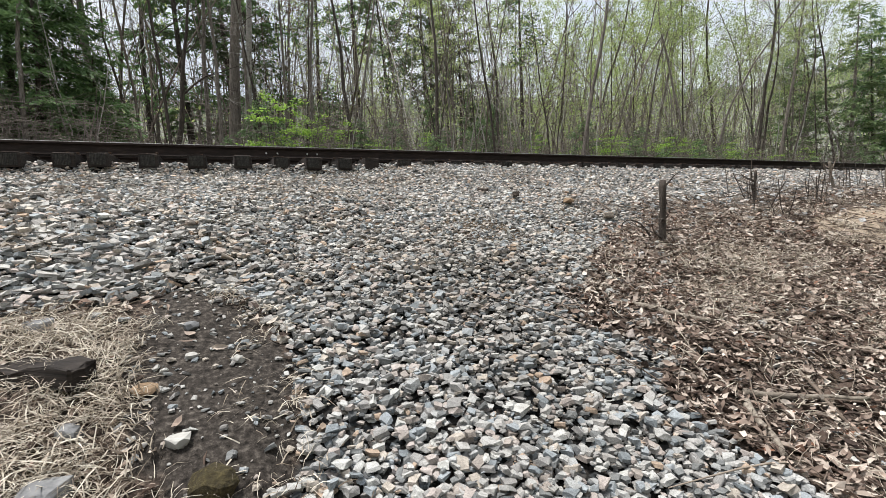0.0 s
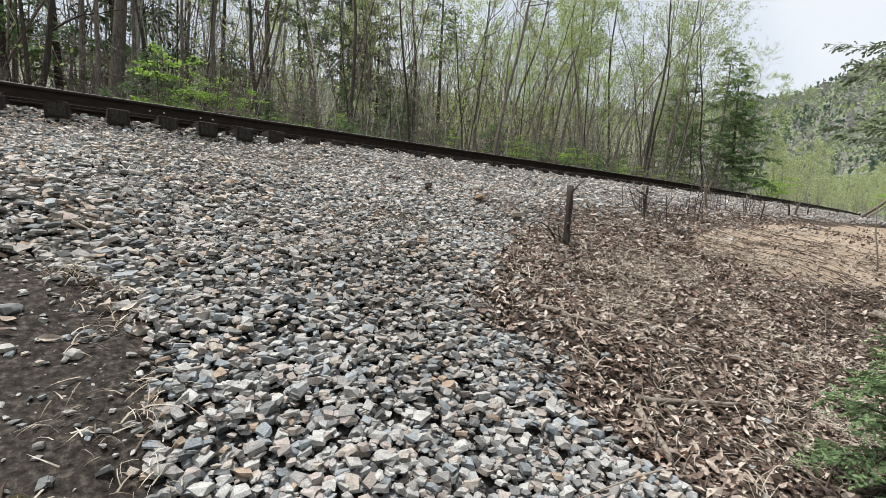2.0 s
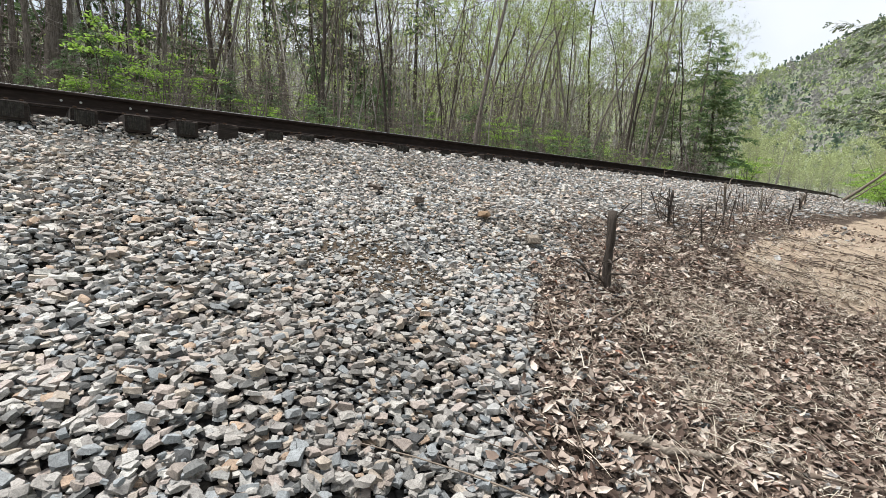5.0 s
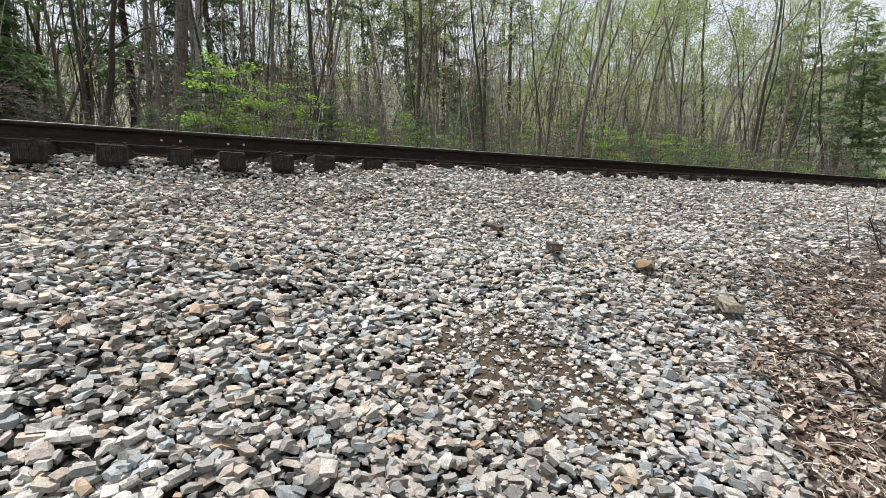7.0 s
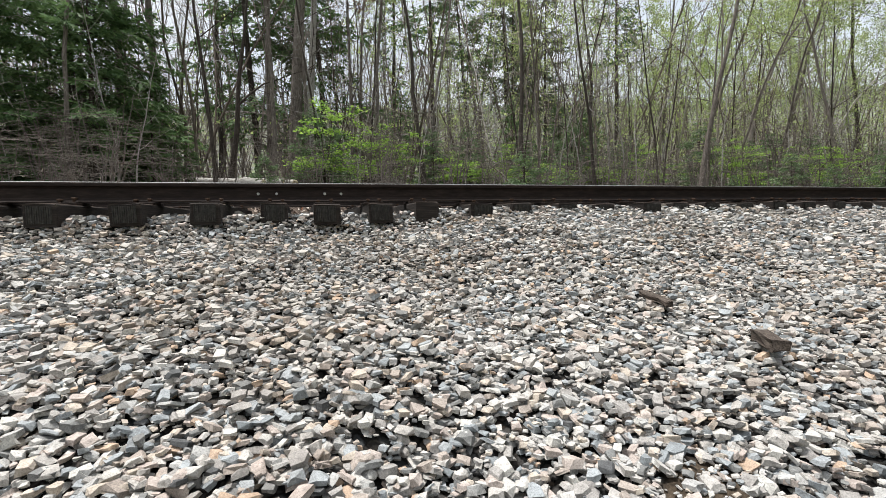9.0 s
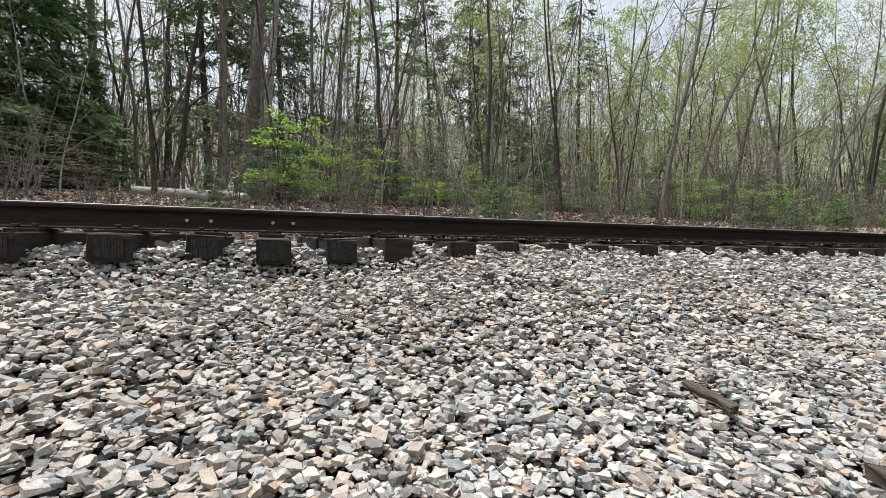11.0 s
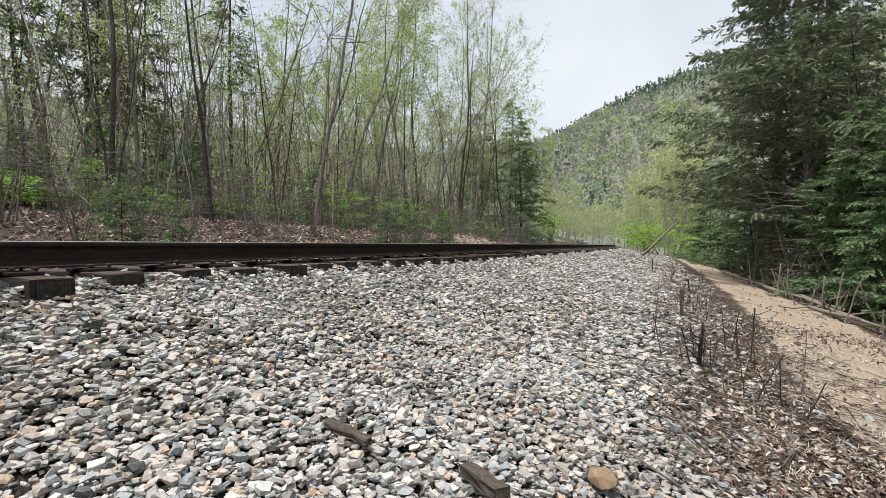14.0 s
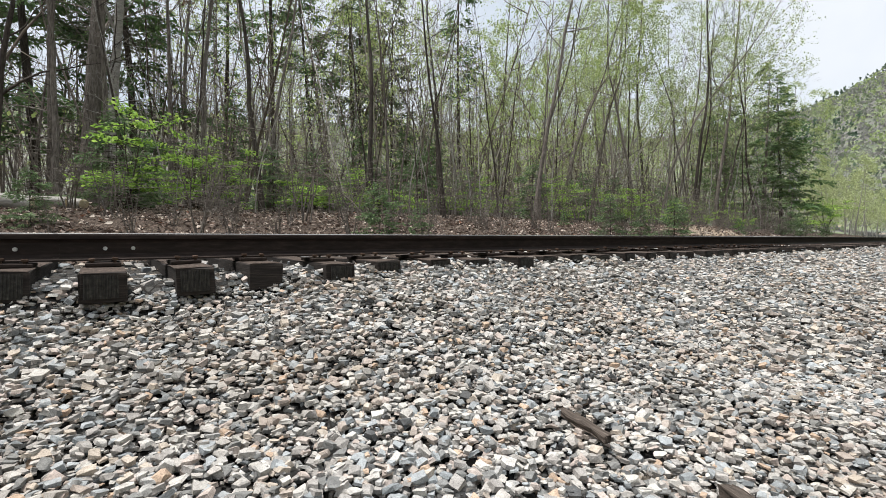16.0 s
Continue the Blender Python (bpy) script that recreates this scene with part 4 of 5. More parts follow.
# dark conifers at the western end
for x, y, size in ((-6.1, 12.6, 1.05), (-8.6, 11.6, 0.95), (-7.2, 14.5, 1.25), (-10.5, 13.0, 1.2), (-12.5, 11.5, 1.0), (-4.7, 13.6, 0.55), (-15.5, 13.5, 1.1), (-19.0, 14.0, 1.2)):
    place(HEMLOCK[wood_rng.integers(2)], x, y, turn_any(), size, "dense dark green hemlock with drooping boughs", "dark conifers")
    taken.append((x, y))
LOW_PINES = [conifer(285, 17, 0.17, 0.12, 24, 4, 3.2, needle_mat, 0.5, 11, 0.03, dark_mat, "pine_tree"), conifer(286, 21, 0.2, 0.3, 22, 5, 4.2, pine_mat, 0.55, 11, 0.0, dark_mat, "pine_tree")]
for x, y, k, s in ((1.5, 19.0, 0, 1.0), (0.6, 22.5, 1, 1.0), (-1.8, 20.5, 0, 1.1), (17.5, 31.5, 1, 1.05), (18.8, 28.5, 1, 0.85)):
    place(LOW_PINES[k], x, y, turn_any(), s, "dark pine with green boughs from low down", "tall pines")
    taken.append((x, y))
for x, y in ((9.5, 27.5), (-4.0, 24.0), (12.0, 27.0), (19.0, 31.0), (-8.0, 22.0), (7.5, 33.0), (22.0, 24.0)):
    place(PINES[wood_rng.integers(2)], x, y, turn_any(), wood_rng.uniform(0.8, 1.1), "tall dark pine with needles high up", "tall pines")
    taken.append((x, y))
for x, y, s in ((14.4, 19.2, 0.5), (16.3, 20.0, 0.62), (12.6, 18.8, 0.36), (18.3, 17.5, 0.4), (20.5, 25.5, 0.8), (28.0, 17.0, 0.45), (5.0, 18.5, 0.5), (11.0, 18.0, 0.45)):
    place(HEMLOCK[wood_rng.integers(2)], x, y, turn_any(), s, "young dark green hemlock among bare trunks", "dark conifers")
    taken.append((x, y))

count = 0
while count < 190:
    x, v = wood_rng.uniform(-38, 62), 9.5 + 44 * wood_rng.random() ** 1.25
    y = v + float(bend(max(x, 8)))
    if not clear_of(x, y, taken, 1.3):
        continue
    taken.append((x, y))
    leafy = smooth(3, 20, x) * 0.74
    u = wood_rng.random()
    if u < leafy:
        place(BUDDING[wood_rng.integers(3)] if v < 20 else FAR_BUDDING[wood_rng.integers(2)], x, y, turn_any(), wood_rng.uniform(0.75, 1.15), "slim tree with pale young leaves", "woodland trees")
    elif u < leafy + 0.08:
        place(REDDISH[0], x, y, turn_any(), wood_rng.uniform(0.8, 1.1), "slim tree with reddish buds", "woodland trees")
    else:
        place(BARE[wood_rng.integers(4)] if v < 20 else FAR_BARE[wood_rng.integers(3)], x, y, turn_any(), wood_rng.uniform(0.7, 1.15), "tall bare tree with grey bark", "woodland trees")
    count += 1
count = 0
while count < 190:
    x, v = wood_rng.uniform(-25, 50), 8.8 + 18 * wood_rng.random() ** 1.3
    y = v + float(bend(max(x, 8)))
    if not clear_of(x, y, taken, 0.6):
        continue
    taken.append((x, y))
    k = wood_rng.integers(4)
    place(SAPLING[k], x, y, turn_any(), wood_rng.uniform(0.6, 1.2), ("slender leafless pale-stemmed sapling", "slender leafless grey-barked sapling", "short leafless pale-stemmed sapling", "slender leafless dark-stemmed sapling")[k], "woodland saplings")
    count += 1
# bright undergrowth along the edge
for x, y, k, s in ((0.9, 9.1, 0, 1.1), (2.7, 9.6, 1, 0.8), (5.4, 10.6, 2, 1.0), (14.5, 13.2, 0, 0.9), (20.0, 14.0, 0, 1.2), (21.5, 13.2, 1, 0.9),
                   (24.5, 13.6, 1, 1.0), (13.3, 13.6, 2, 1.2), (30.5, 14.0, 0, 1.2), (33.0, 12.6, 2, 1.3), (10.5, 12.4, 2, 1.0), (8.4, 12.0, 0, 0.8), (38.5, 11.5, 0, 1.0), (2.5, 11.2, 0, 1.0), (17.5, 15.0, 2, 1.2)):
    place(SHRUBS[k], x, y, turn_any(), s, "bright spring-green shrub in new leaf", "green undergrowth")
for x, y, s in ((0.7, 9.4, 0.8), (4.9, 11.6, 0.7), (15.6, 15.4, 0.8), (24.0, 15.0, 0.9), (33.5, 14.4, 1.0), (18.0, 12.6, 1.0), (22.5, 12.8, 0.9), (12.2, 14.2, 1.0), (26.0, 13.2, 1.0), (6.8, 13.0, 0.8), (1.3, 12.4, 0.7)):
    place(DARK_SHRUBS[0], x, y, turn_any(), s, "young dark green hemlock under the trees", "evergreen undergrowth")
for _ in range(24):
    x, v = wood_rng.uniform(5, 40), 6.8 + 7 * wood_rng.random() ** 0.8
    place(SHRUBS[wood_rng.integers(3)], x, v + float(bend(max(x, 8))), turn_any(), wood_rng.uniform(0.4, 0.9), "spring-green shrub under bare trees", "green undergrowth")
for _ in range(150):
    x, v = wood_rng.uniform(-14, 44), 6.0 + 11 * wood_rng.random() ** 0.8
    place(TWIGGY[wood_rng.integers(2)], x, v + float(bend(max(x, 8))), turn_any(), wood_rng.uniform(0.5, 1.1), "leafless twiggy brush under trees", "bare undergrowth")

def thicket():
    """Crowded thin stems deep in the woods, too many to count."""
    g = np.random.default_rng(57)
    w, tips = Wood(), []
    for _ in range(1900):
        x, v = g.uniform(-45, 70), 13 + 50 * g.random()
        y = v + float(bend(max(x, 8)))
        tall, z = g.uniform(6, 17), float(height(x, y))
        stem = wander(g, (x, y, z - 0.2), (g.normal() * 0.09, g.normal() * 0.09, 1), tall, 5, 0.12, 0.02)
        r = tall * g.uniform(0.0022, 0.0052)
        w.tube(stem, r * np.linspace(1, 0.15, 6), 3)
        for _ in range(9):
            p, d = along(stem, g.uniform(0.08, 0.98))
            b = wander(g, p, off_axis(g, d, 30, 85), tall * g.uniform(0.08, 0.27), 3, 0.26, 0.05)
            w.tube(b, r * 0.38 * np.array([1, 0.8, 0.55, 0.25]), 3)
            if g.random() < 0.15 + 0.6 * float(smooth(0, 22, x)):
                tips += [b[1], b[2], b[3]]
    tagged(new("thicket", w.mesh("thicket", stem_mat)), "crowded thin grey stems deep in the woods", "woods", kind="stuff")
    tips = np.array(tips)
    n = 105000
    at = tips[g.integers(0, len(tips), n)] + g.normal(size=(n, 3)) * 0.32
    v, t = strewn(SMALL_LEAF, at, g.uniform(0, 6.28, (n, 3)), g.uniform(0.08, 0.19, (n, 1)) * np.ones((1, 3)))
    tagged(new("thicket_leaves", bulk_mesh("thicket_leaves", v, t, light_mat)), "haze of pale young leaves through the woods", "leaves", kind="stuff")


thicket()

for _ in range(120):
    x, v = wood_rng.uniform(-8, 36), wood_rng.uniform(3.8, 7.5)
    place(TWIGGY[wood_rng.integers(2)] if wood_rng.random() < 0.88 else DARK_SHRUBS[0], x, v + float(bend(max(x, 8))), turn_any(), wood_rng.uniform(0.2, 0.6), "low seedling brush in dead leaves", "seedlings by the track")

# ---------------------------------------------------------------- trees by the far bend of the track
for x, y, s in ((52.0, -3.0, 1.5), (60.0, -1.0, 1.6), (66.0, 0.5, 1.9), (75.0, 1.5, 2.0), (48.0, -4.5, 1.3), (86.0, 3.0, 2.2), (58.0, 11.0, 1.5), (64.0, 14.0, 1.7)):
    place(SHRUBS[1], x, y, turn_any(), s, "large bright green bush in new leaf", "green undergrowth")

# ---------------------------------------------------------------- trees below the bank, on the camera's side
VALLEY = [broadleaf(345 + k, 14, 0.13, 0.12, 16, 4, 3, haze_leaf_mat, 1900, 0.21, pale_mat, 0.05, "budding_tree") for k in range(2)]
k = 0
while k < 105:
    a, far = radians(wood_rng.uniform(-2, 16)), wood_rng.uniform(62, 155)
    x, y = 0.6 + far * math.cos(a), -3.9 + far * math.sin(a)
    v = y - float(bend(x))
    if (-4.5 < v < 5 and x < 112) or not clear_of(x, y, taken, 1.4):
        continue
    taken.append((x, y))
    place(VALLEY[k % 2], x, y, turn_any(), wood_rng.uniform(0.8, 1.15) * float(np.interp(math.degrees(a), [-2, 3, 8, 16], [1.35, 1.2, 0.75, 0.6])), "pale-stemmed tree hazed with yellow-green young leaves", "valley trees")
    k += 1
BIG_PINE = conifer(330, 17, 0.22, 0.16, 34, 9, 5.4, pine_mat, 0.27, 30, 0.0, bark_mat, "pine_tree", 0.72)
FINE_HEMLOCK = conifer(335, 11, 0.13, 0.01, 30, 7, 3.6, dim_needle_mat, 0.27, 42, 0.04, dark_mat, "hemlock_tree")
place(BIG_PINE, 19.0, -7.6, 40, 1.0, "tall pine with long bare lower branches", "trees below the bank")
place(BIG_PINE, 14.0, -10.5, 250, 0.9, "tall pine with long bare lower branches", "trees below the bank")
place(BIG_PINE, 23.5, -7.0, 300, 1.0, "tall pine with long bare lower branches", "trees below the bank")
place(BIG_PINE, 25.0, -8.8, 160, 1.05, "tall pine with long bare lower branches", "trees below the bank")
for x, y, s in ((13.4, -7.9, 0.45), (11.3, -8.4, 0.46), (15.6, -7.8, 0.5), (18.4, -7.9, 0.55), (22.0, -7.8, 0.5), (26.0, -7.4, 0.54), (30.0, -6.7, 0.58), (34.0, -6.2, 0.62), (38.0, -5.4, 0.62), (9.2, -9.4, 0.5), (7.4, -10.4, 0.6),
                (15.0, -9.4, 0.6), (20.5, -9.6, 0.6), (11.8, -10.6, 0.7), (24.5, -9.4, 0.6), (29.0, -8.8, 0.6), (9.5, -11.6, 0.8), (17.0, -11.9, 0.95), (22.5, -11.5, 0.95)):
    place(FINE_HEMLOCK, x, y, turn_any(), s, "dense dark hemlock with low boughs", "trees below the bank")
    taken.append((x, y))
for x, y, s in ((16.6, -7.0, 0.9), (18.0, -6.9, 1.1), (19.6, -6.8, 1.2), (21.4, -6.7, 1.2), (23.6, -6.4, 1.3), (17.3, -7.6, 1.3), (20.4, -7.6, 1.4), (25.5, -6.4, 1.3), (14.4, -7.4, 0.8)):
    place(TWIGGY[wood_rng.integers(2)], x, y, turn_any(), s, "leafless grey twiggy brush below the bank", "trees below the bank")
for x, y, k, s in ((14.2, -8.0, 3, 0.8), (17.3, -7.6, 1, 0.9), (12.3, -8.6, 3, 0.75), (21.5, -7.0, 1, 1.0), (18.4, -8.8, 3, 1.0), (10.0, -9.4, 1, 0.8), (24.5, -6.6, 3, 0.9)):
    place(SAPLING[k], x, y, turn_any(), s, "slender leafless sapling below the bank", "trees below the bank")
for x, y in ((24.0, -12.0), (12.0, -15.0), (19.0, -16.0), (30.0, -14.0), (8.0, -16.0), (38.0, -11.0)):
    place(BUDDING[wood_rng.integers(3)], x, y, turn_any(), wood_rng.uniform(0.7, 0.9), "tree with pale young leaves", "trees below the bank")
TWIG_TREE = conifer(340, 1.55, 0.016, 0.08, 16, 4, 0.66, dim_needle_mat, 0.075, 120, 0.05, dark_mat, "hemlock_sapling", 0.9)
place(TWIG_TREE, 1.82, -7.24, 200, 0.56, "young hemlock with fine dark green twigs", "trees below the bank")
place(TWIG_TREE, 2.02, -7.36, 70, 0.7, "young hemlock with fine dark green twigs", "trees below the bank")
for _ in range(40):
    a, r = wood_rng.uniform(150, 330), wood_rng.uniform(14, 40)
    x, y = r * math.cos(radians(a)), -8 + r * math.sin(radians(a))
    if y - float(bend(x)) > -12 and x > -14:
        continue
    place((FAR_BARE + FAR_BUDDING)[wood_rng.integers(5)], x, y, turn_any(), wood_rng.uniform(0.7, 1.0), "woodland tree behind the bank", "trees below the bank")
discard(VALLEY + [FINE_HEMLOCK] + LOW_PINES + FAR_BARE + FAR_BUDDING + [THICK, PATCHY, LEANER, SNAG] + BARE + BUDDING + REDDISH + SAPLING + PINES + HEMLOCK + CEDAR + SHRUBS + DARK_SHRUBS + TWIGGY + [BIG_PINE, TWIG_TREE])

# ---------------------------------------------------------------- woods on the far slopes
def far_woods():
    """Crowns on the slopes, each a loose cloud of leafy scraps."""
    g = np.random.default_rng(23)
    az, r = [], []
    for ring in np.arange(140, 850, 8.0):
        k = int(np.radians(150) * ring / 8.5)
        az += list(np.radians(-36 + 150 * (np.arange(k) + g.random(k)) / k))
        r += list(ring + g.uniform(-4, 4, k))
    az, r = np.array(az), np.array(r)
    seen = (az < np.radians(23)) & (az > np.radians(-6))
    keep = (seen & (r > 150)) | (~seen & (r > 690) & (g.random(len(r)) < 0.7)) | (~seen & (g.random(len(r)) < 0.10))
    az, r = az[keep], r[keep]
    n = len(az)
    x, y = 0.6 + r * np.cos(az), -3.9 + r * np.sin(az)
    z = height(x, y)
    dark = lattice(x, y, 70, 51) + 0.25 * smooth(650, 820, r) + 0.6 * (g.random(n) - 0.5) > 0.8
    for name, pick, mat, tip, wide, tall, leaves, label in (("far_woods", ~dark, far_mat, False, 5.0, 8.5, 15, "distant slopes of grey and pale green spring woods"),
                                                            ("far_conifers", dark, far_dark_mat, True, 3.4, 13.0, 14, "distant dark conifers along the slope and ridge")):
        m = int(pick.sum())
        size = g.uniform(0.7, 1.3, (m, 1))
        at = np.stack([x[pick], y[pick], z[pick]], 1)
        h = g.random((m, leaves))
        a = g.uniform(0, 6.28, (m, leaves))
        spread = ((1 - h) * 0.9 + 0.05 if tip else np.sqrt(np.maximum(0.06, 1 - (2 * h - 1) ** 2))) * wide * size * np.sqrt(g.random((m, leaves)))
        p = at[:, None] + np.stack([np.cos(a) * spread, np.sin(a) * spread, h * tall * size], -1)
        v, t = strewn(SMALL_LEAF, p.reshape(-1, 3), g.uniform(0, 6.28, (m * leaves, 3)), (size * g.uniform(2.0, 4.0, (m, leaves)) * np.interp(r[pick], [140, 500], [0.4, 1.0])[:, None]).reshape(-1, 1) * np.ones((1, 3)))
        tagged(new(name, bulk_mesh(name, v, t, mat)), label, "woods", kind="stuff")


far_woods()

# ---------------------------------------------------------------- fallen leaves, straw and twigs
def on_ground(x, y, lift):
    return np.stack([x, y, height(x, y) + lift], 1)


def leaf_litter():
    g = np.random.default_rng(29)
    x = np.concatenate([g.uniform(-12, 16, 13000), np.concatenate([g.uniform(0.7, 9.5, 26000), g.uniform(0.8, 4.6, 30000)]), g.uniform(-3.5, -0.5, 2600), g.uniform(-8, 30, 40000)])
    y = np.concatenate([-5.0 - 9 * g.random(13000) ** 1.3, g.uniform(-8.6, -3.6, 56000), g.uniform(-7.4, -4.9, 2600), 3.4 + 9.5 * g.random(40000) ** 1.4])
    y[71600:] += bend(x[71600:])
    keep = (ballast_cover(x, y) < 0.25 + 0.75 * g.random(len(x)) ** 2.5) & (sand_cover(x, y) < 0.3 + 0.95 * g.random(len(x))) & (bare_soil(x, y) < 0.25 + 0.9 * g.random(len(x)) ** 2)
    keep &= lattice(x, y, 0.6, 61) > 0.6 * g.random(len(x)) - 0.15
    x, y = x[keep], y[keep]
    n = len(x)
    far = (y > 0).astype(float)
    size = (g.uniform(0.024, 0.075, n) * (1 + 1.1 * far))[:, None] * np.stack([np.ones(n), g.uniform(0.6, 1.2, n), g.uniform(0.5, 1.8, n)], 1)
    ang = np.stack([g.normal(size=n) * 0.45, g.normal(size=n) * 0.4, g.uniform(0, 6.28, n)], 1)
    v, t = strewn(LEAF, on_ground(x, y, g.uniform(0.004, 0.03, n)), ang, size)
    tagged(new("leaf_litter", bulk_mesh("leaf_litter", v, t, litter_mat)), "layer of curled brown and tan dead leaves", "leaves", kind="stuff")


leaf_litter()


def straw():
    g = np.random.default_rng(31)
    pos, ang, size = [], [], []

    def tuft(x, y, blades, long, lie):
        a0 = g.uniform(0, 6.28)
        for _ in range(blades):
            px, py = x + g.normal() * 0.05, y + g.normal() * 0.05
            pos.append((px, py, 0.005 + 0.03 * g.random()))
            ang.append((g.normal() * 0.5, g.normal() * 0.25 + lie, a0 + g.normal() * 0.9))
            size.append((long * g.uniform(0.5, 1.2), g.uniform(0.0022, 0.006), long * g.uniform(0.2, 0.7)))

    # matted tufts beside the bare soil
    for _ in range(330):
        x, y = -0.75 - 3.6 * g.random() ** 1.3, -5.05 - 2.9 * g.random() ** 1.2
        if bare_soil(x, y) > 0.3 + 0.4 * g.random() or ballast_cover(x, y) > 0.4:
            continue
        tuft(x, y, 52, 0.115, 0.06)
    for _ in range(110):
        tuft(g.uniform(-2.0, -1.12), g.uniform(-6.6, -5.15), 52, 0.12, 0.06)
    # loose straw among the leaves
    for _ in range(560):
        x, y = g.uniform(1.2, 7.5), g.uniform(-7.6, -4.4)
        if ballast_cover(x, y) > 0.4:
            continue
        tuft(x, y, 13, 0.14, 0.05)
    # pale matted grass under the stubs
    for cx, cy, spread, many in ((2.75, -5.35, 0.3, 34), (2.2, -5.75, 0.28, 26), (3.5, -5.5, 0.35, 24), (3.2, -6.3, 0.4, 26), (4.6, -5.6, 0.5, 30), (2.7, -7.0, 0.35, 20)):
        for _ in range(many):
            x, y = cx + g.normal() * spread, cy + g.normal() * spread * 0.6
            if ballast_cover(x, y) < 0.4:
                tuft(x, y, 26, 0.12, 0.04)
    for _ in range(60):
        tuft(-0.68 + g.normal() * 0.07, g.uniform(-6.6, -5.1), 6, 0.09, 0.1)
    pos = np.array(pos)
    pos[:, 2] += height(pos[:, 0], pos[:, 1])
    v, t = strewn(BLADE, pos, ang, size)
    tagged(new("dead_grass", bulk_mesh("dead_grass", v, t, straw_mat)), "flattened tufts of straw-coloured dead grass", "grass", kind="stuff")


straw()


def loose_twigs():
    g = np.random.default_rng(37)
    w = Wood()
    n = 0
    while n < 1650:
        if n < 1100:
            x, y = g.uniform(0.9, 7), g.uniform(-7.6, -3.4)
        elif n < 1530:
            x = g.uniform(3.2, 12)
            y = g.uniform(-4.6, -3.0) + float(bend(x))
        else:
            x = g.uniform(8, 30)
            y = g.uniform(3.2, 7.5) + float(bend(x))
        if ballast_cover(x, y) > 0.75:
            continue
        a, long = g.uniform(0, 6.28), g.uniform(0.12, 0.7)
        d = np.array([math.cos(a), math.sin(a), g.uniform(-0.05, 0.15)])
        p = wander(g, (x, y, 0), d, long, 4, 0.1)
        p[:, 2] = np.maximum(p[:, 2] * 0.4, 0) + height(p[:, 0], p[:, 1]) + 0.015
        w.tube(p, g.uniform(0.002, 0.007) * np.linspace(1, 0.4, 5), 4)
        n += 1
    tagged(new("fallen_twigs", w.mesh("fallen_twigs", twig_mat)), "scatter of thin dead twigs on the slope", "twigs", kind="stuff")


loose_twigs()


def stick(name, a, b, r, mat, label, category="branch", seed=1, lift=0.02, forks=0):
    """A fallen branch lying from a to b (plan), with stubs."""
    g = np.random.default_rng(seed)
    n = 8
    xs, ys = np.linspace(a[0], b[0], n), np.linspace(a[1], b[1], n)
    off = np.cumsum(g.normal(size=n)) * r * 0.5
    length = math.hypot(b[0] - a[0], b[1] - a[1])
    ux, uy = -(b[1] - a[1]) / length, (b[0] - a[0]) / length
    xs, ys = xs + ux * off, ys + uy * off
    z0 = height(xs, ys)
    zs = np.linspace(z0[0], z0[-1], n)
    zs = np.maximum(z0, zs) * 0.5 + z0 * 0.5 + lift + (np.linspace(a[2], b[2], n) if len(a) > 2 else 0)
    w = Wood()
    pts = np.stack([xs, ys, zs], 1)
    rad = r * np.linspace(1, 0.62, n) * g.uniform(0.85, 1.15, n)
    w.tube(np.concatenate([pts[:1], pts, pts[-1:]]), np.concatenate([[0.001], rad, [0.001]]), 8)
    ob = thing(name, Matrix.Identity(4), label, category)
    mesh_part("stem", w.mesh("stem", mat), ob)
    for k in range(forks):
        p, d = along(pts, g.uniform(0.2, 0.9))
        f = Wood()
        f.tube(wander(g, p, off_axis(g, d, 35, 80) + np.array([0, 0, 0.3]), length * g.uniform(0.15, 0.4), 4, 0.12), r * 0.45 * np.linspace(1, 0.2, 5), 5)
        mesh_part("side_twig", f.mesh("side_twig", mat), ob)
    return ob


stick("fallen_branch", (1.36, -5.72), (1.74, -5.97), 0.022, wood_mat, "weathered grey branch lying on dead leaves", seed=2, forks=1)
stick("fallen_branch", (1.31, -6.42), (1.92, -6.6), 0.017, wood_mat, "weathered branch half buried in leaves", seed=3)
stick("fallen_branch", (1.80, -6.38), (1.62, -6.66), 0.010, twig_mat, "thin dead stick across other branches", seed=4)
stick("fallen_branch", (1.27, -6.45), (1.08, -6.72), 0.019, wood_mat, "short pale broken branch in the leaves", seed=5)
stick("fallen_log", (4.6, -6.65), (4.35, -7.6), 0.042, wood_mat, "grey rotten log in long dead grass", "log", seed=6, lift=0.04)
stick("fallen_branch", (2.1, -6.2), (2.9, -6.75), 0.012, twig_mat, "thin dead stick on the leaves", seed=7)
stick("fallen_branch", (2.0, -5.2), (2.75, -5.05), 0.010, twig_mat, "thin dead stick on the leaves", seed=8, forks=2)
stick("fallen_branch", (3.25, -3.45), (3.05, -3.95), 0.007, twig_mat, "thin dead stalk lying on ballast", seed=9)

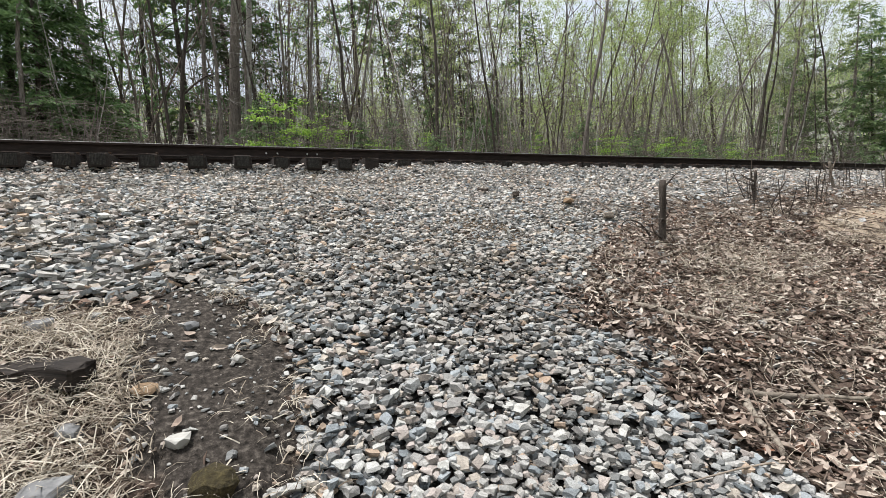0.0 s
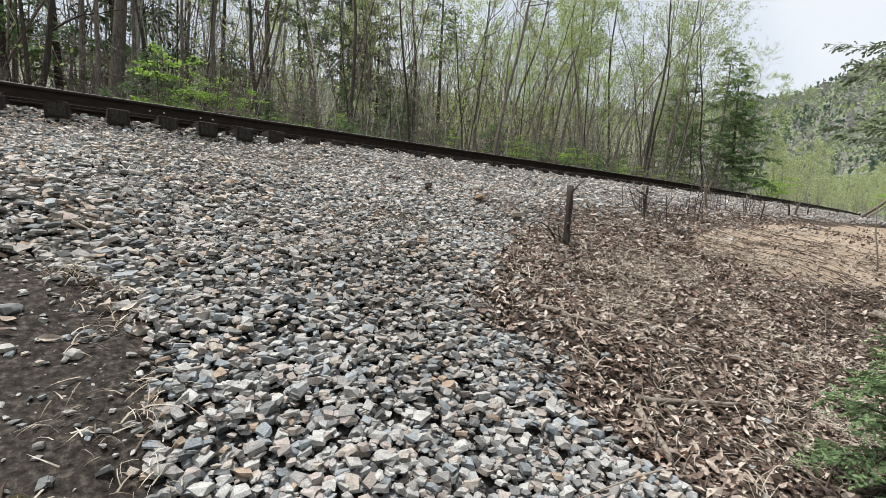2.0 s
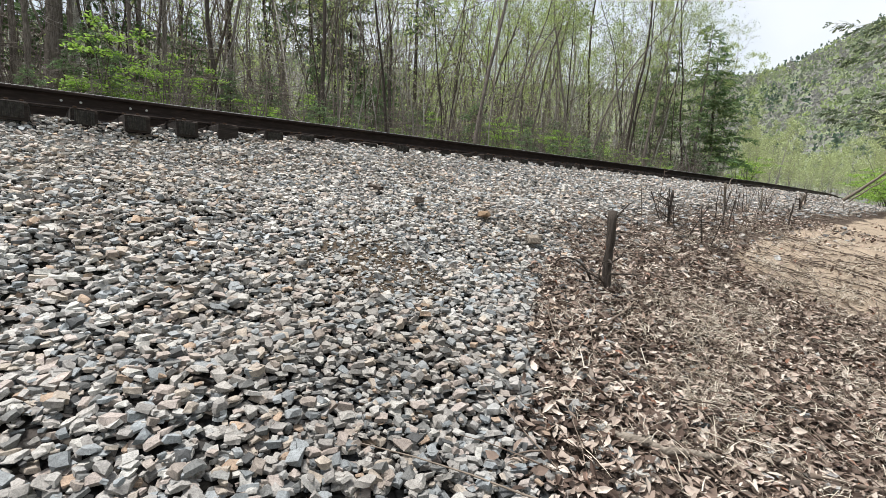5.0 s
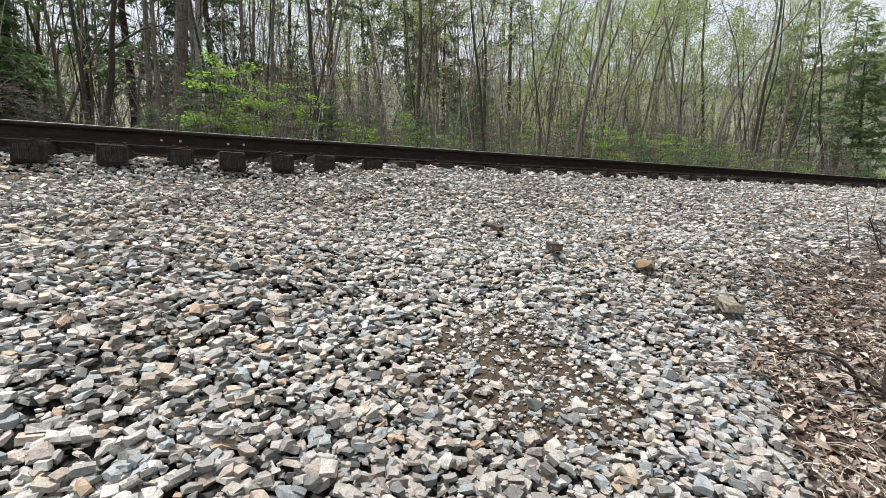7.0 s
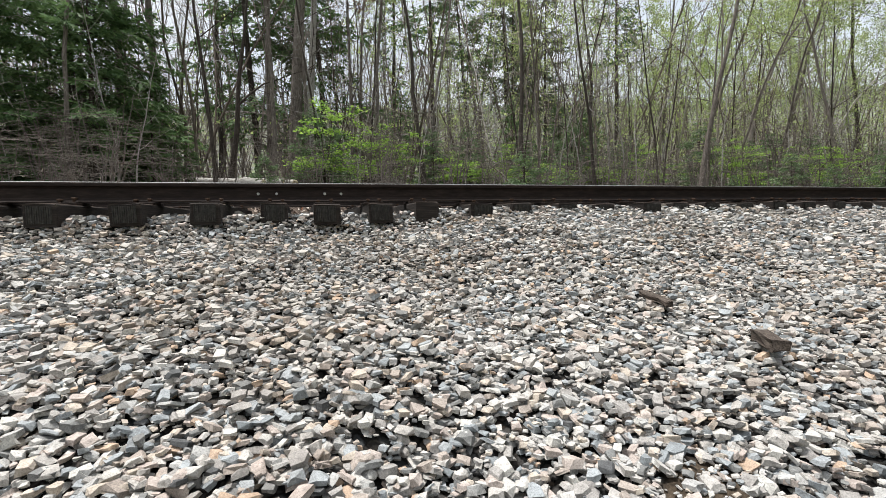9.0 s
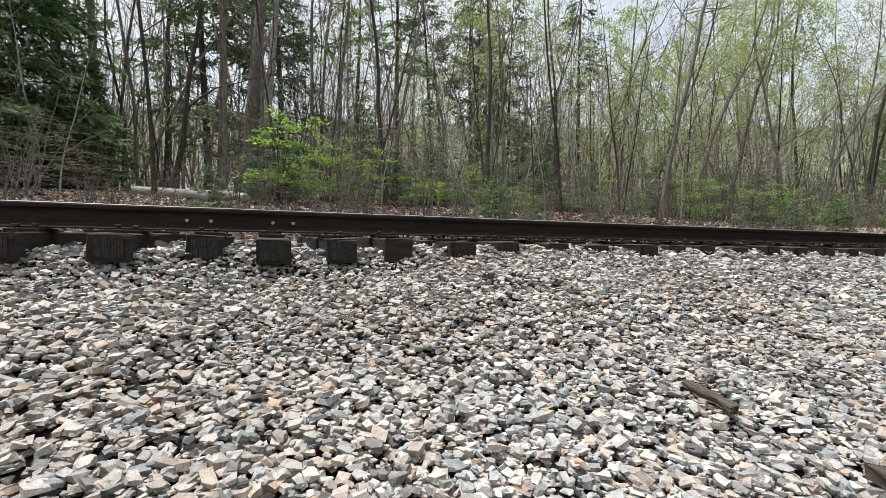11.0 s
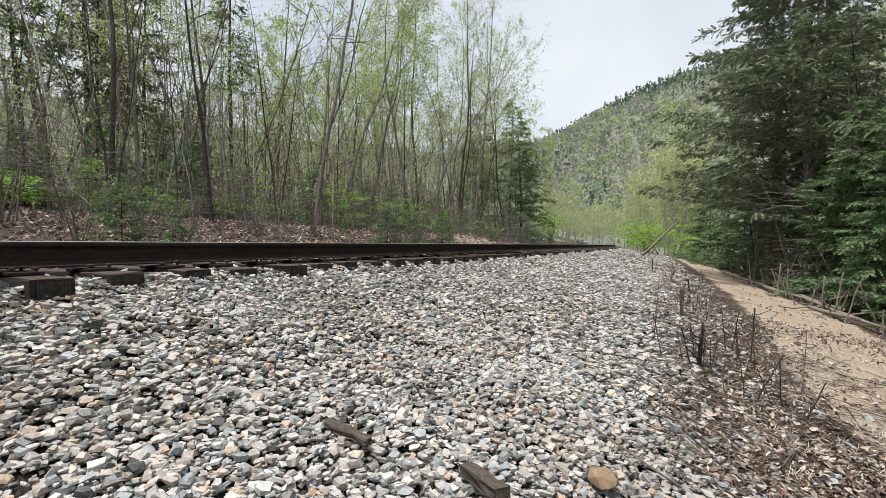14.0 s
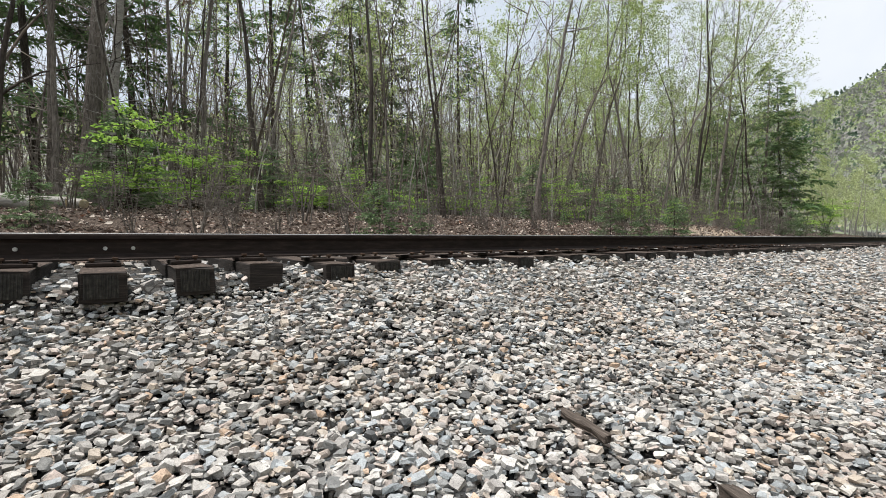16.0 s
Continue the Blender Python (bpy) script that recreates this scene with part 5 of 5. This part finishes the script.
# leaning dead pole and brush beyond the stone shoulder
for a, b, r, s in (((6.7, 8.5, 0.0), (5.5, 9.5, 1.5), 0.03, 14), ((30.0, -1.67, 0.1), (30.5, -3.55, 2.4), 0.085, 12), ((29.6, -1.9, 0.1), (30.2, -3.2, 1.6), 0.04, 13)):
    w = Wood()
    p0, p1 = np.array([a[0], a[1], float(height(a[0], a[1])) + a[2]]), np.array([b[0], b[1], float(height(b[0], b[1])) + b[2]])
    g = np.random.default_rng(s)
    f = np.linspace(0, 1, 8)[:, None]
    w.tube(p0 + (p1 - p0) * f + g.normal(size=(8, 3)) * 0.015, r * np.linspace(1, 0.5, 8), 7)
    tagged(new("leaning_pole", w.mesh("leaning_pole", wood_mat)), "bleached thin dead trunk leaning at a slant", "dead tree")
for k, (a, b, r) in enumerate((((23.4, -5.3), (16.0, -6.2), 0.07), ((17.0, -6.0), (13.2, -6.9), 0.06), ((15.5, -6.5), (11.0, -6.6), 0.05), ((19.0, -5.9), (14.5, -6.4), 0.04), ((12.5, -6.2), (9.5, -7.0), 0.04))):
    stick("brush_branch", a, b, r, wood_mat, "bleached dead branch in a brush pile", seed=50 + k, lift=0.12, forks=5)


def stub(x, y, tall, r, mat, label, seed, arms=3, lean=0.03):
    """A broken sapling stump with a few side twigs."""
    g = np.random.default_rng(seed)
    z = float(height(x, y))
    ob = thing("tree_stub", pose(x, y, z), label, "stump", "broken stubs along the bank")
    body = wander(g, (0, 0, -0.06), (g.normal() * lean, g.normal() * lean, 1), tall + 0.06, 9, 0.05)
    rad = (0.85 if r > 0.035 else 0.6) * r * (1 + 0.35 * np.exp(-np.linspace(0, 1, 10) * 12)) * g.uniform(0.85, 1.2, 10) * np.linspace(1, 0.8, 10)
    w = Wood()
    w.tube(np.concatenate([body, body[-1:] + (0, 0, 0.004)]), np.concatenate([rad, [0.002]]), 9)
    mesh_part("stem", w.mesh("stem", mat), ob)
    for _ in range(arms):
        p, d = along(body, g.uniform(0.1, 0.95))
        w = Wood()
        arm = wander(g, p, off_axis(g, d, 50, 85), g.uniform(0.14, 0.36), 5, 0.2, 0.06)
        w.tube(arm, r * 0.26 * np.linspace(1, 0.25, 6), 5)
        for _ in range(2):
            p2, d2 = along(arm, g.uniform(0.3, 0.95))
            w.tube(wander(g, p2, off_axis(g, d2, 30, 70), g.uniform(0.05, 0.14), 3, 0.15), r * 0.09 * np.linspace(1, 0.4, 4), 3)
        mesh_part("side_twig", w.mesh("side_twig", mat), ob)
    return ob


stub(2.64, -4.9, 0.53, 0.037, dark_mat, "broken dead sapling stub with bare side twigs", 71, 7)
stub(5.40, -4.05, 0.40, 0.030, dark_mat, "short dark broken stub in ballast", 72, 9)
stub(7.67, -3.9, 0.42, 0.035, wood_mat, "grey weathered stub at the ballast edge", 73, 4)
for k, (x, y, t, r) in enumerate(((7.7, -4.7, 0.3, 0.02), (6.19, -6.4, 0.75, 0.012), (6.0, -4.5, 0.38, 0.012), (9.3, -3.9, 0.35, 0.025), (11.5, -4.0, 0.3, 0.03), (13.2, -3.6, 0.35, 0.04),
                                  (4.9, -4.35, 0.3, 0.008), (10.4, -3.6, 0.45, 0.01), (16.5, -3.0, 0.4, 0.03), (15.5, -6.3, 0.8, 0.035), (12.8, -6.5, 0.7, 0.03))):
    stub(x, y, t, r, (dark_mat, wood_mat)[k % 2], "thin broken dead stem on the bank", 80 + k, 4)
for k in range(16):
    g = np.random.default_rng(440 + k)
    f = g.random()
    stub(9.6 + 8.0 * f + g.normal() * 0.3, -6.75 + 0.75 * f + g.normal() * 0.18, g.uniform(0.35, 0.95), g.uniform(0.012, 0.03), wood_mat, "bleached upright dead branch in a brush pile", 460 + k, 4, 0.28)
for cx, cy, many, seed in ((5.42, -4.05, 9, 600), (6.05, -4.5, 6, 620), (7.6, -4.1, 5, 640), (4.95, -4.55, 4, 660), (9.2, -3.9, 5, 680)):
    g = np.random.default_rng(seed)
    for k in range(many):
        stub(cx + g.normal() * 0.10, cy + g.normal() * 0.10, g.uniform(0.22, 0.48), g.uniform(0.006, 0.011), dark_mat, "thin dark dead stalk in a clump", seed + k, 5, 0.16)
for k in range(26):
    g = np.random.default_rng(400 + k)
    x = g.uniform(4.4, 18)
    y = g.uniform(-4.9, -3.5) + float(bend(x))
    stub(x, y, g.uniform(0.2, 0.55), g.uniform(0.004, 0.008), twig_mat, "thin dead weed stalk on the bank", 500 + k, 5, 0.15)


root = Wood()
f = np.linspace(0, 1, 14)
arch_x, arch_y = 2.62 - 0.16 * np.sin(f * 2.6), -4.80 + 0.20 * f - 0.05 * np.sin(f * 5)
root.tube(np.stack([arch_x, arch_y, height(arch_x, arch_y) + 0.012 + 0.17 * np.sin(f * 3.0)], 1), 0.010 * np.linspace(1, 0.35, 14), 7)
tagged(new("arched_root", root.mesh("arched_root", dark_mat)), "dark dead root arching out of the leaves", "root")


def chunk(x, y, sx, sy, sz, turn, mat, label, category, name, seed, lift=0.0, tilt=0):
    bm = box_bm(sx, sy, sz, (0, 0, 0), 0.006, 0.004, seed, 3)
    for q in bm.verts:
        q.co.z += 0.25 * sz * math.sin(5 * q.co.x / sx)
        q.co.y *= 1.0 - 0.5 * max(0.0, q.co.x / sx)
    me = shared(name, bm, mat)
    ob = new(name, me)
    ob.matrix_world = pose(x, y, float(height(x, y)) + sz / 2 + lift, 0, tilt, turn)
    return tagged(ob, label, category)


chunk(2.20, -2.61, 0.29, 0.05, 0.03, -98, char_mat, "dark weathered splinter of a tie on ballast", "wood piece", "wood_splinter", 8, 0.012, 7)
chunk(2.26, -3.24, 0.25, 0.066, 0.045, 60, char_mat, "dark rotten chunk of timber on ballast", "wood piece", "timber_chunk", 3, 0.04, 6)
chunk(2.80, -4.12, 0.25, 0.09, 0.045, 49, wood_mat, "mossy brown block of wood on ballast", "wood piece", "wood_block", 4, 0.035, 5)
chunk(-1.42, -5.61, 0.34, 0.13, 0.075, -42, tie_mat, "dark weathered plank end in dead grass", "wood piece", "plank", 5, -0.01, 4)


def boulder(x, y, size, mat, label, seed, flat=0.6, group="loose rocks"):
    v, t = rock_shape(seed, 26)
    v = v * np.array([size, size * 0.8, size * flat])
    ob = new("rock", bulk_mesh("rock", v, t, mat))
    ob.matrix_world = pose(x, y, float(height(x, y)) + size * flat * 0.25 + (0.03 if x > 0 else 0), 0, 0, seed * 37 % 360)
    return tagged(ob, label, "rock", group)


rock_mat = grained("rough_grey_rock", [(0.3, (0.10, 0.10, 0.105)), (0.55, (0.20, 0.20, 0.20)), (0.8, (0.33, 0.325, 0.31))], 14, 0.9, 0.6, 0.008)
ochre_mat = grained("ochre_stone", [(0.3, (0.15, 0.10, 0.06)), (0.7, (0.28, 0.195, 0.125))], 24, 0.85, 0.3, 0.004)
pale_rock_mat = grained("pale_limestone", [(0.3, (0.28, 0.27, 0.25)), (0.7, (0.44, 0.425, 0.395))], 20, 0.9, 0.4, 0.006)
mossy_mat = grained("moss_on_earth", [(0.3, (0.02, 0.016, 0.009)), (0.55, (0.055, 0.044, 0.02)), (0.8, (0.12, 0.095, 0.042))], 60, 0.95, 0.9, 0.02)
boulder(2.71, -3.62, 0.15, ochre_mat, "rounded ochre stone among grey ballast", 1, 0.38)
boulder(-1.32, -6.12, 0.15, rock_mat, "dark grey rock in dead grass", 2)
boulder(-0.90, -6.2, 0.15, mossy_mat, "mossy lump of earth beside the soil", 3, 0.7)
boulder(-0.80, -5.62, 0.055, pale_rock_mat, "small pale stone on bare dark soil", 4)
boulder(-0.97, -5.55, 0.05, pale_rock_mat, "small pale stone on bare dark soil", 5)
boulder(-0.98, -5.32, 0.07, rock_mat, "grey stone on bare soil", 6)
boulder(-1.12, -5.72, 0.10, ochre_mat, "brownish flat stone at the edge of the grass", 7, 0.4)
boulder(-1.3, -5.9, 0.09, rock_mat, "grey stone in dead grass", 8, 0.5)
boulder(-1.0, -6.0, 0.075, pale_rock_mat, "pale grey stone at the edge of the soil", 9, 0.5)
boulder(-1.55, -5.2, 0.12, rock_mat, "grey stone at the edge of the grass", 10, 0.5)
# cut logs lying across the track
for k, (x0, y0, x1, y1, r) in enumerate(((-1.9, 9.4, -0.2, 9.0, 0.13), (-1.2, 8.7, -0.7, 8.5, 0.15), (-2.6, 9.9, -0.9, 10.2, 0.12), (-0.1, 8.9, 0.1, 8.6, 0.11))):
    w = Wood()
    a, b = np.array([x0, y0, float(height(x0, y0)) + r * 0.8]), np.array([x1, y1, float(height(x1, y1)) + r * 0.8])
    w.tube(a + (b - a) * np.linspace(0, 1, 6)[:, None], np.full(6, r) * np.array([1.05, 1, 0.97, 1, 0.96, 0.95]), 12)
    log = thing("cut_log", Matrix.Identity(4), "short sawn log with a pale cut end on the ground", "log", "sawn logs by the woods")
    mesh_part("bark", w.mesh("bark", pale_mat), log)
    d = (b - a) / np.linalg.norm(b - a)
    for p, s in ((a, -1), (b, 1)):
        e = Wood()
        e.tube(np.array([p + d * s * 0.002, p + d * s * 0.004, p + d * s * 0.0045]), np.array([r * 0.93, r * 0.93, 0.001]), 12)
        mesh_part("cut_end", e.mesh("cut_end", cut_mat), log, "pale sawn face")

# ---------------------------------------------------------------- crushed stone
def stone_rows(g, x, y, low, high):
    n = len(x)
    long = low + (high - low) * g.random(n) ** 1.5
    size = long[:, None] * np.stack([np.ones(n), g.uniform(0.55, 0.95, n), g.uniform(0.24, 0.52, n)], 1) * 0.92
    ang = np.stack([g.normal(size=n) * 0.25, g.normal(size=n) * 0.25, g.uniform(0, 6.28, n)], 1)
    deep = np.minimum(1, ballast_cover(x, y) * 1.2) * (1 - gritty_patch(x, y)) * SUNK
    pos = np.stack([x, y, height(x, y) - deep + size[:, 2] * 0.3 + g.uniform(0.0, 1.0, n) * (deep + size[:, 2] * 0.35)], 1)
    return pos, ang, size


def stone_field(g, x0, x1, v0, v1, per, low, high):
    n = int((x1 - x0) * (v1 - v0) * per)
    x, v = g.uniform(x0, x1, n), g.uniform(v0, v1, n)
    y = v + bend(x)
    keep = ballast_cover(x, y) * (1 - 0.9 * gritty_patch(x, y)) + np.where(x > 0.5, 0.03, 0.008) + 0.3 * fringe(x, y) * (1 - gritty_patch(x, y)) > g.random(n)
    keep &= ~((bare_soil(x, y) > 0.4) & (g.random(n) > 0.09))
    return stone_rows(g, x[keep], y[keep], low, high)


stone_rng = np.random.default_rng(41)
rows = [stone_field(stone_rng, -1.2, 3.6, -8.3, -3.8, 2500, 0.021, 0.066),
        stone_field(stone_rng, -1.6, 4.2, -3.8, -1.5, 2250, 0.022, 0.066)]
far_rows = [stone_field(stone_rng, -3.4, -1.2, -5.6, -3.8, 1600, 0.026, 0.078),
            stone_field(stone_rng, -3.4, -1.6, -3.8, -1.5, 1600, 0.026, 0.076),
            stone_field(stone_rng, -3.4, 4.2, -1.5, -0.45, 1900, 0.024, 0.066),
            stone_field(stone_rng, 4.2, 4.6, -3.8, -0.45, 1500, 0.03, 0.08),
            stone_field(stone_rng, 3.6, 9.5, -5.4, -3.8, 700, 0.03, 0.085),
            stone_field(stone_rng, 4.6, 9.5, -3.8, -0.45, 860, 0.035, 0.08),
            stone_field(stone_rng, -9.5, -3.4, -5.6, -0.45, 480, 0.045, 0.10),
            stone_field(stone_rng, 9.5, 19.0, -4.6, -0.45, 420, 0.05, 0.10),
            stone_field(stone_rng, 19.0, 45.0, -4.2, -0.45, 120, 0.07, 0.15),
            stone_field(stone_rng, -4.0, 9.0, -0.45, 0.1, 700, 0.035, 0.08),
            stone_field(stone_rng, -4.0, 20.0, 0.1, 3.3, 90, 0.05, 0.11)]
slabs = stone_field(stone_rng, -4.5, -0.6, -5.15, -3.2, 260, 0.05, 0.105)
slabs[2][:, 2] *= 0.55
slabs[0][:, 2] += 0.012
rows.append(slabs)
grit = stone_rng.uniform((0.7, -5.0), (1.8, -3.4), (3600, 2))
grit = grit[gritty_patch(grit[:, 0], grit[:, 1]) > 0.3]
crumbs = stone_rng.uniform((-1.5, -6.6), (-0.5, -4.8), (800, 2))
crumbs = crumbs[bare_soil(crumbs[:, 0], crumbs[:, 1]) > 0.2]
rows.append(stone_rows(stone_rng, crumbs[:, 0], crumbs[:, 1], 0.006, 0.042))
rows.append(stone_rows(stone_rng, grit[:, 0], grit[:, 1], 0.010, 0.032))
pos, ang, size = (np.concatenate([r[k] for r in rows]) for k in range(3))
single = np.nonzero((pos[:, 0] > -0.42) & (pos[:, 0] < 0.62) & (pos[:, 1] > -6.85) & (pos[:, 1] < -6.3))[0][:300]
joined = np.ones(len(pos), bool)
joined[single] = False
ballast = thing("ballast", Matrix.Identity(4), "thick bed of angular grey crushed stone", "ballast", kind="structure")
v, t = strewn(ROCKS, pos[joined], ang[joined], size[joined])
fpos, fang, fsize = (np.concatenate([r[k] for r in far_rows]) for k in range(3))
fv, ft = strewn(FAR_ROCKS, fpos, fang, fsize)
v, t = np.concatenate([v, fv]), np.concatenate([t, ft + len(v)])
mesh_part("crushed_stone", bulk_mesh("crushed_stone", v, t, stone_mat), ballast, kind="stuff")
ROCK_MESHES = [bulk_mesh("stone", v, t, stone_part_mat) for v, t in ROCKS]
for k in single:
    ob = new("stone", ROCK_MESHES[k % len(ROCKS)])
    ob.parent = ballast
    ob.matrix_basis = Matrix.LocRotScale(Vector(pos[k]), Euler(ang[k]), Vector(size[k]))
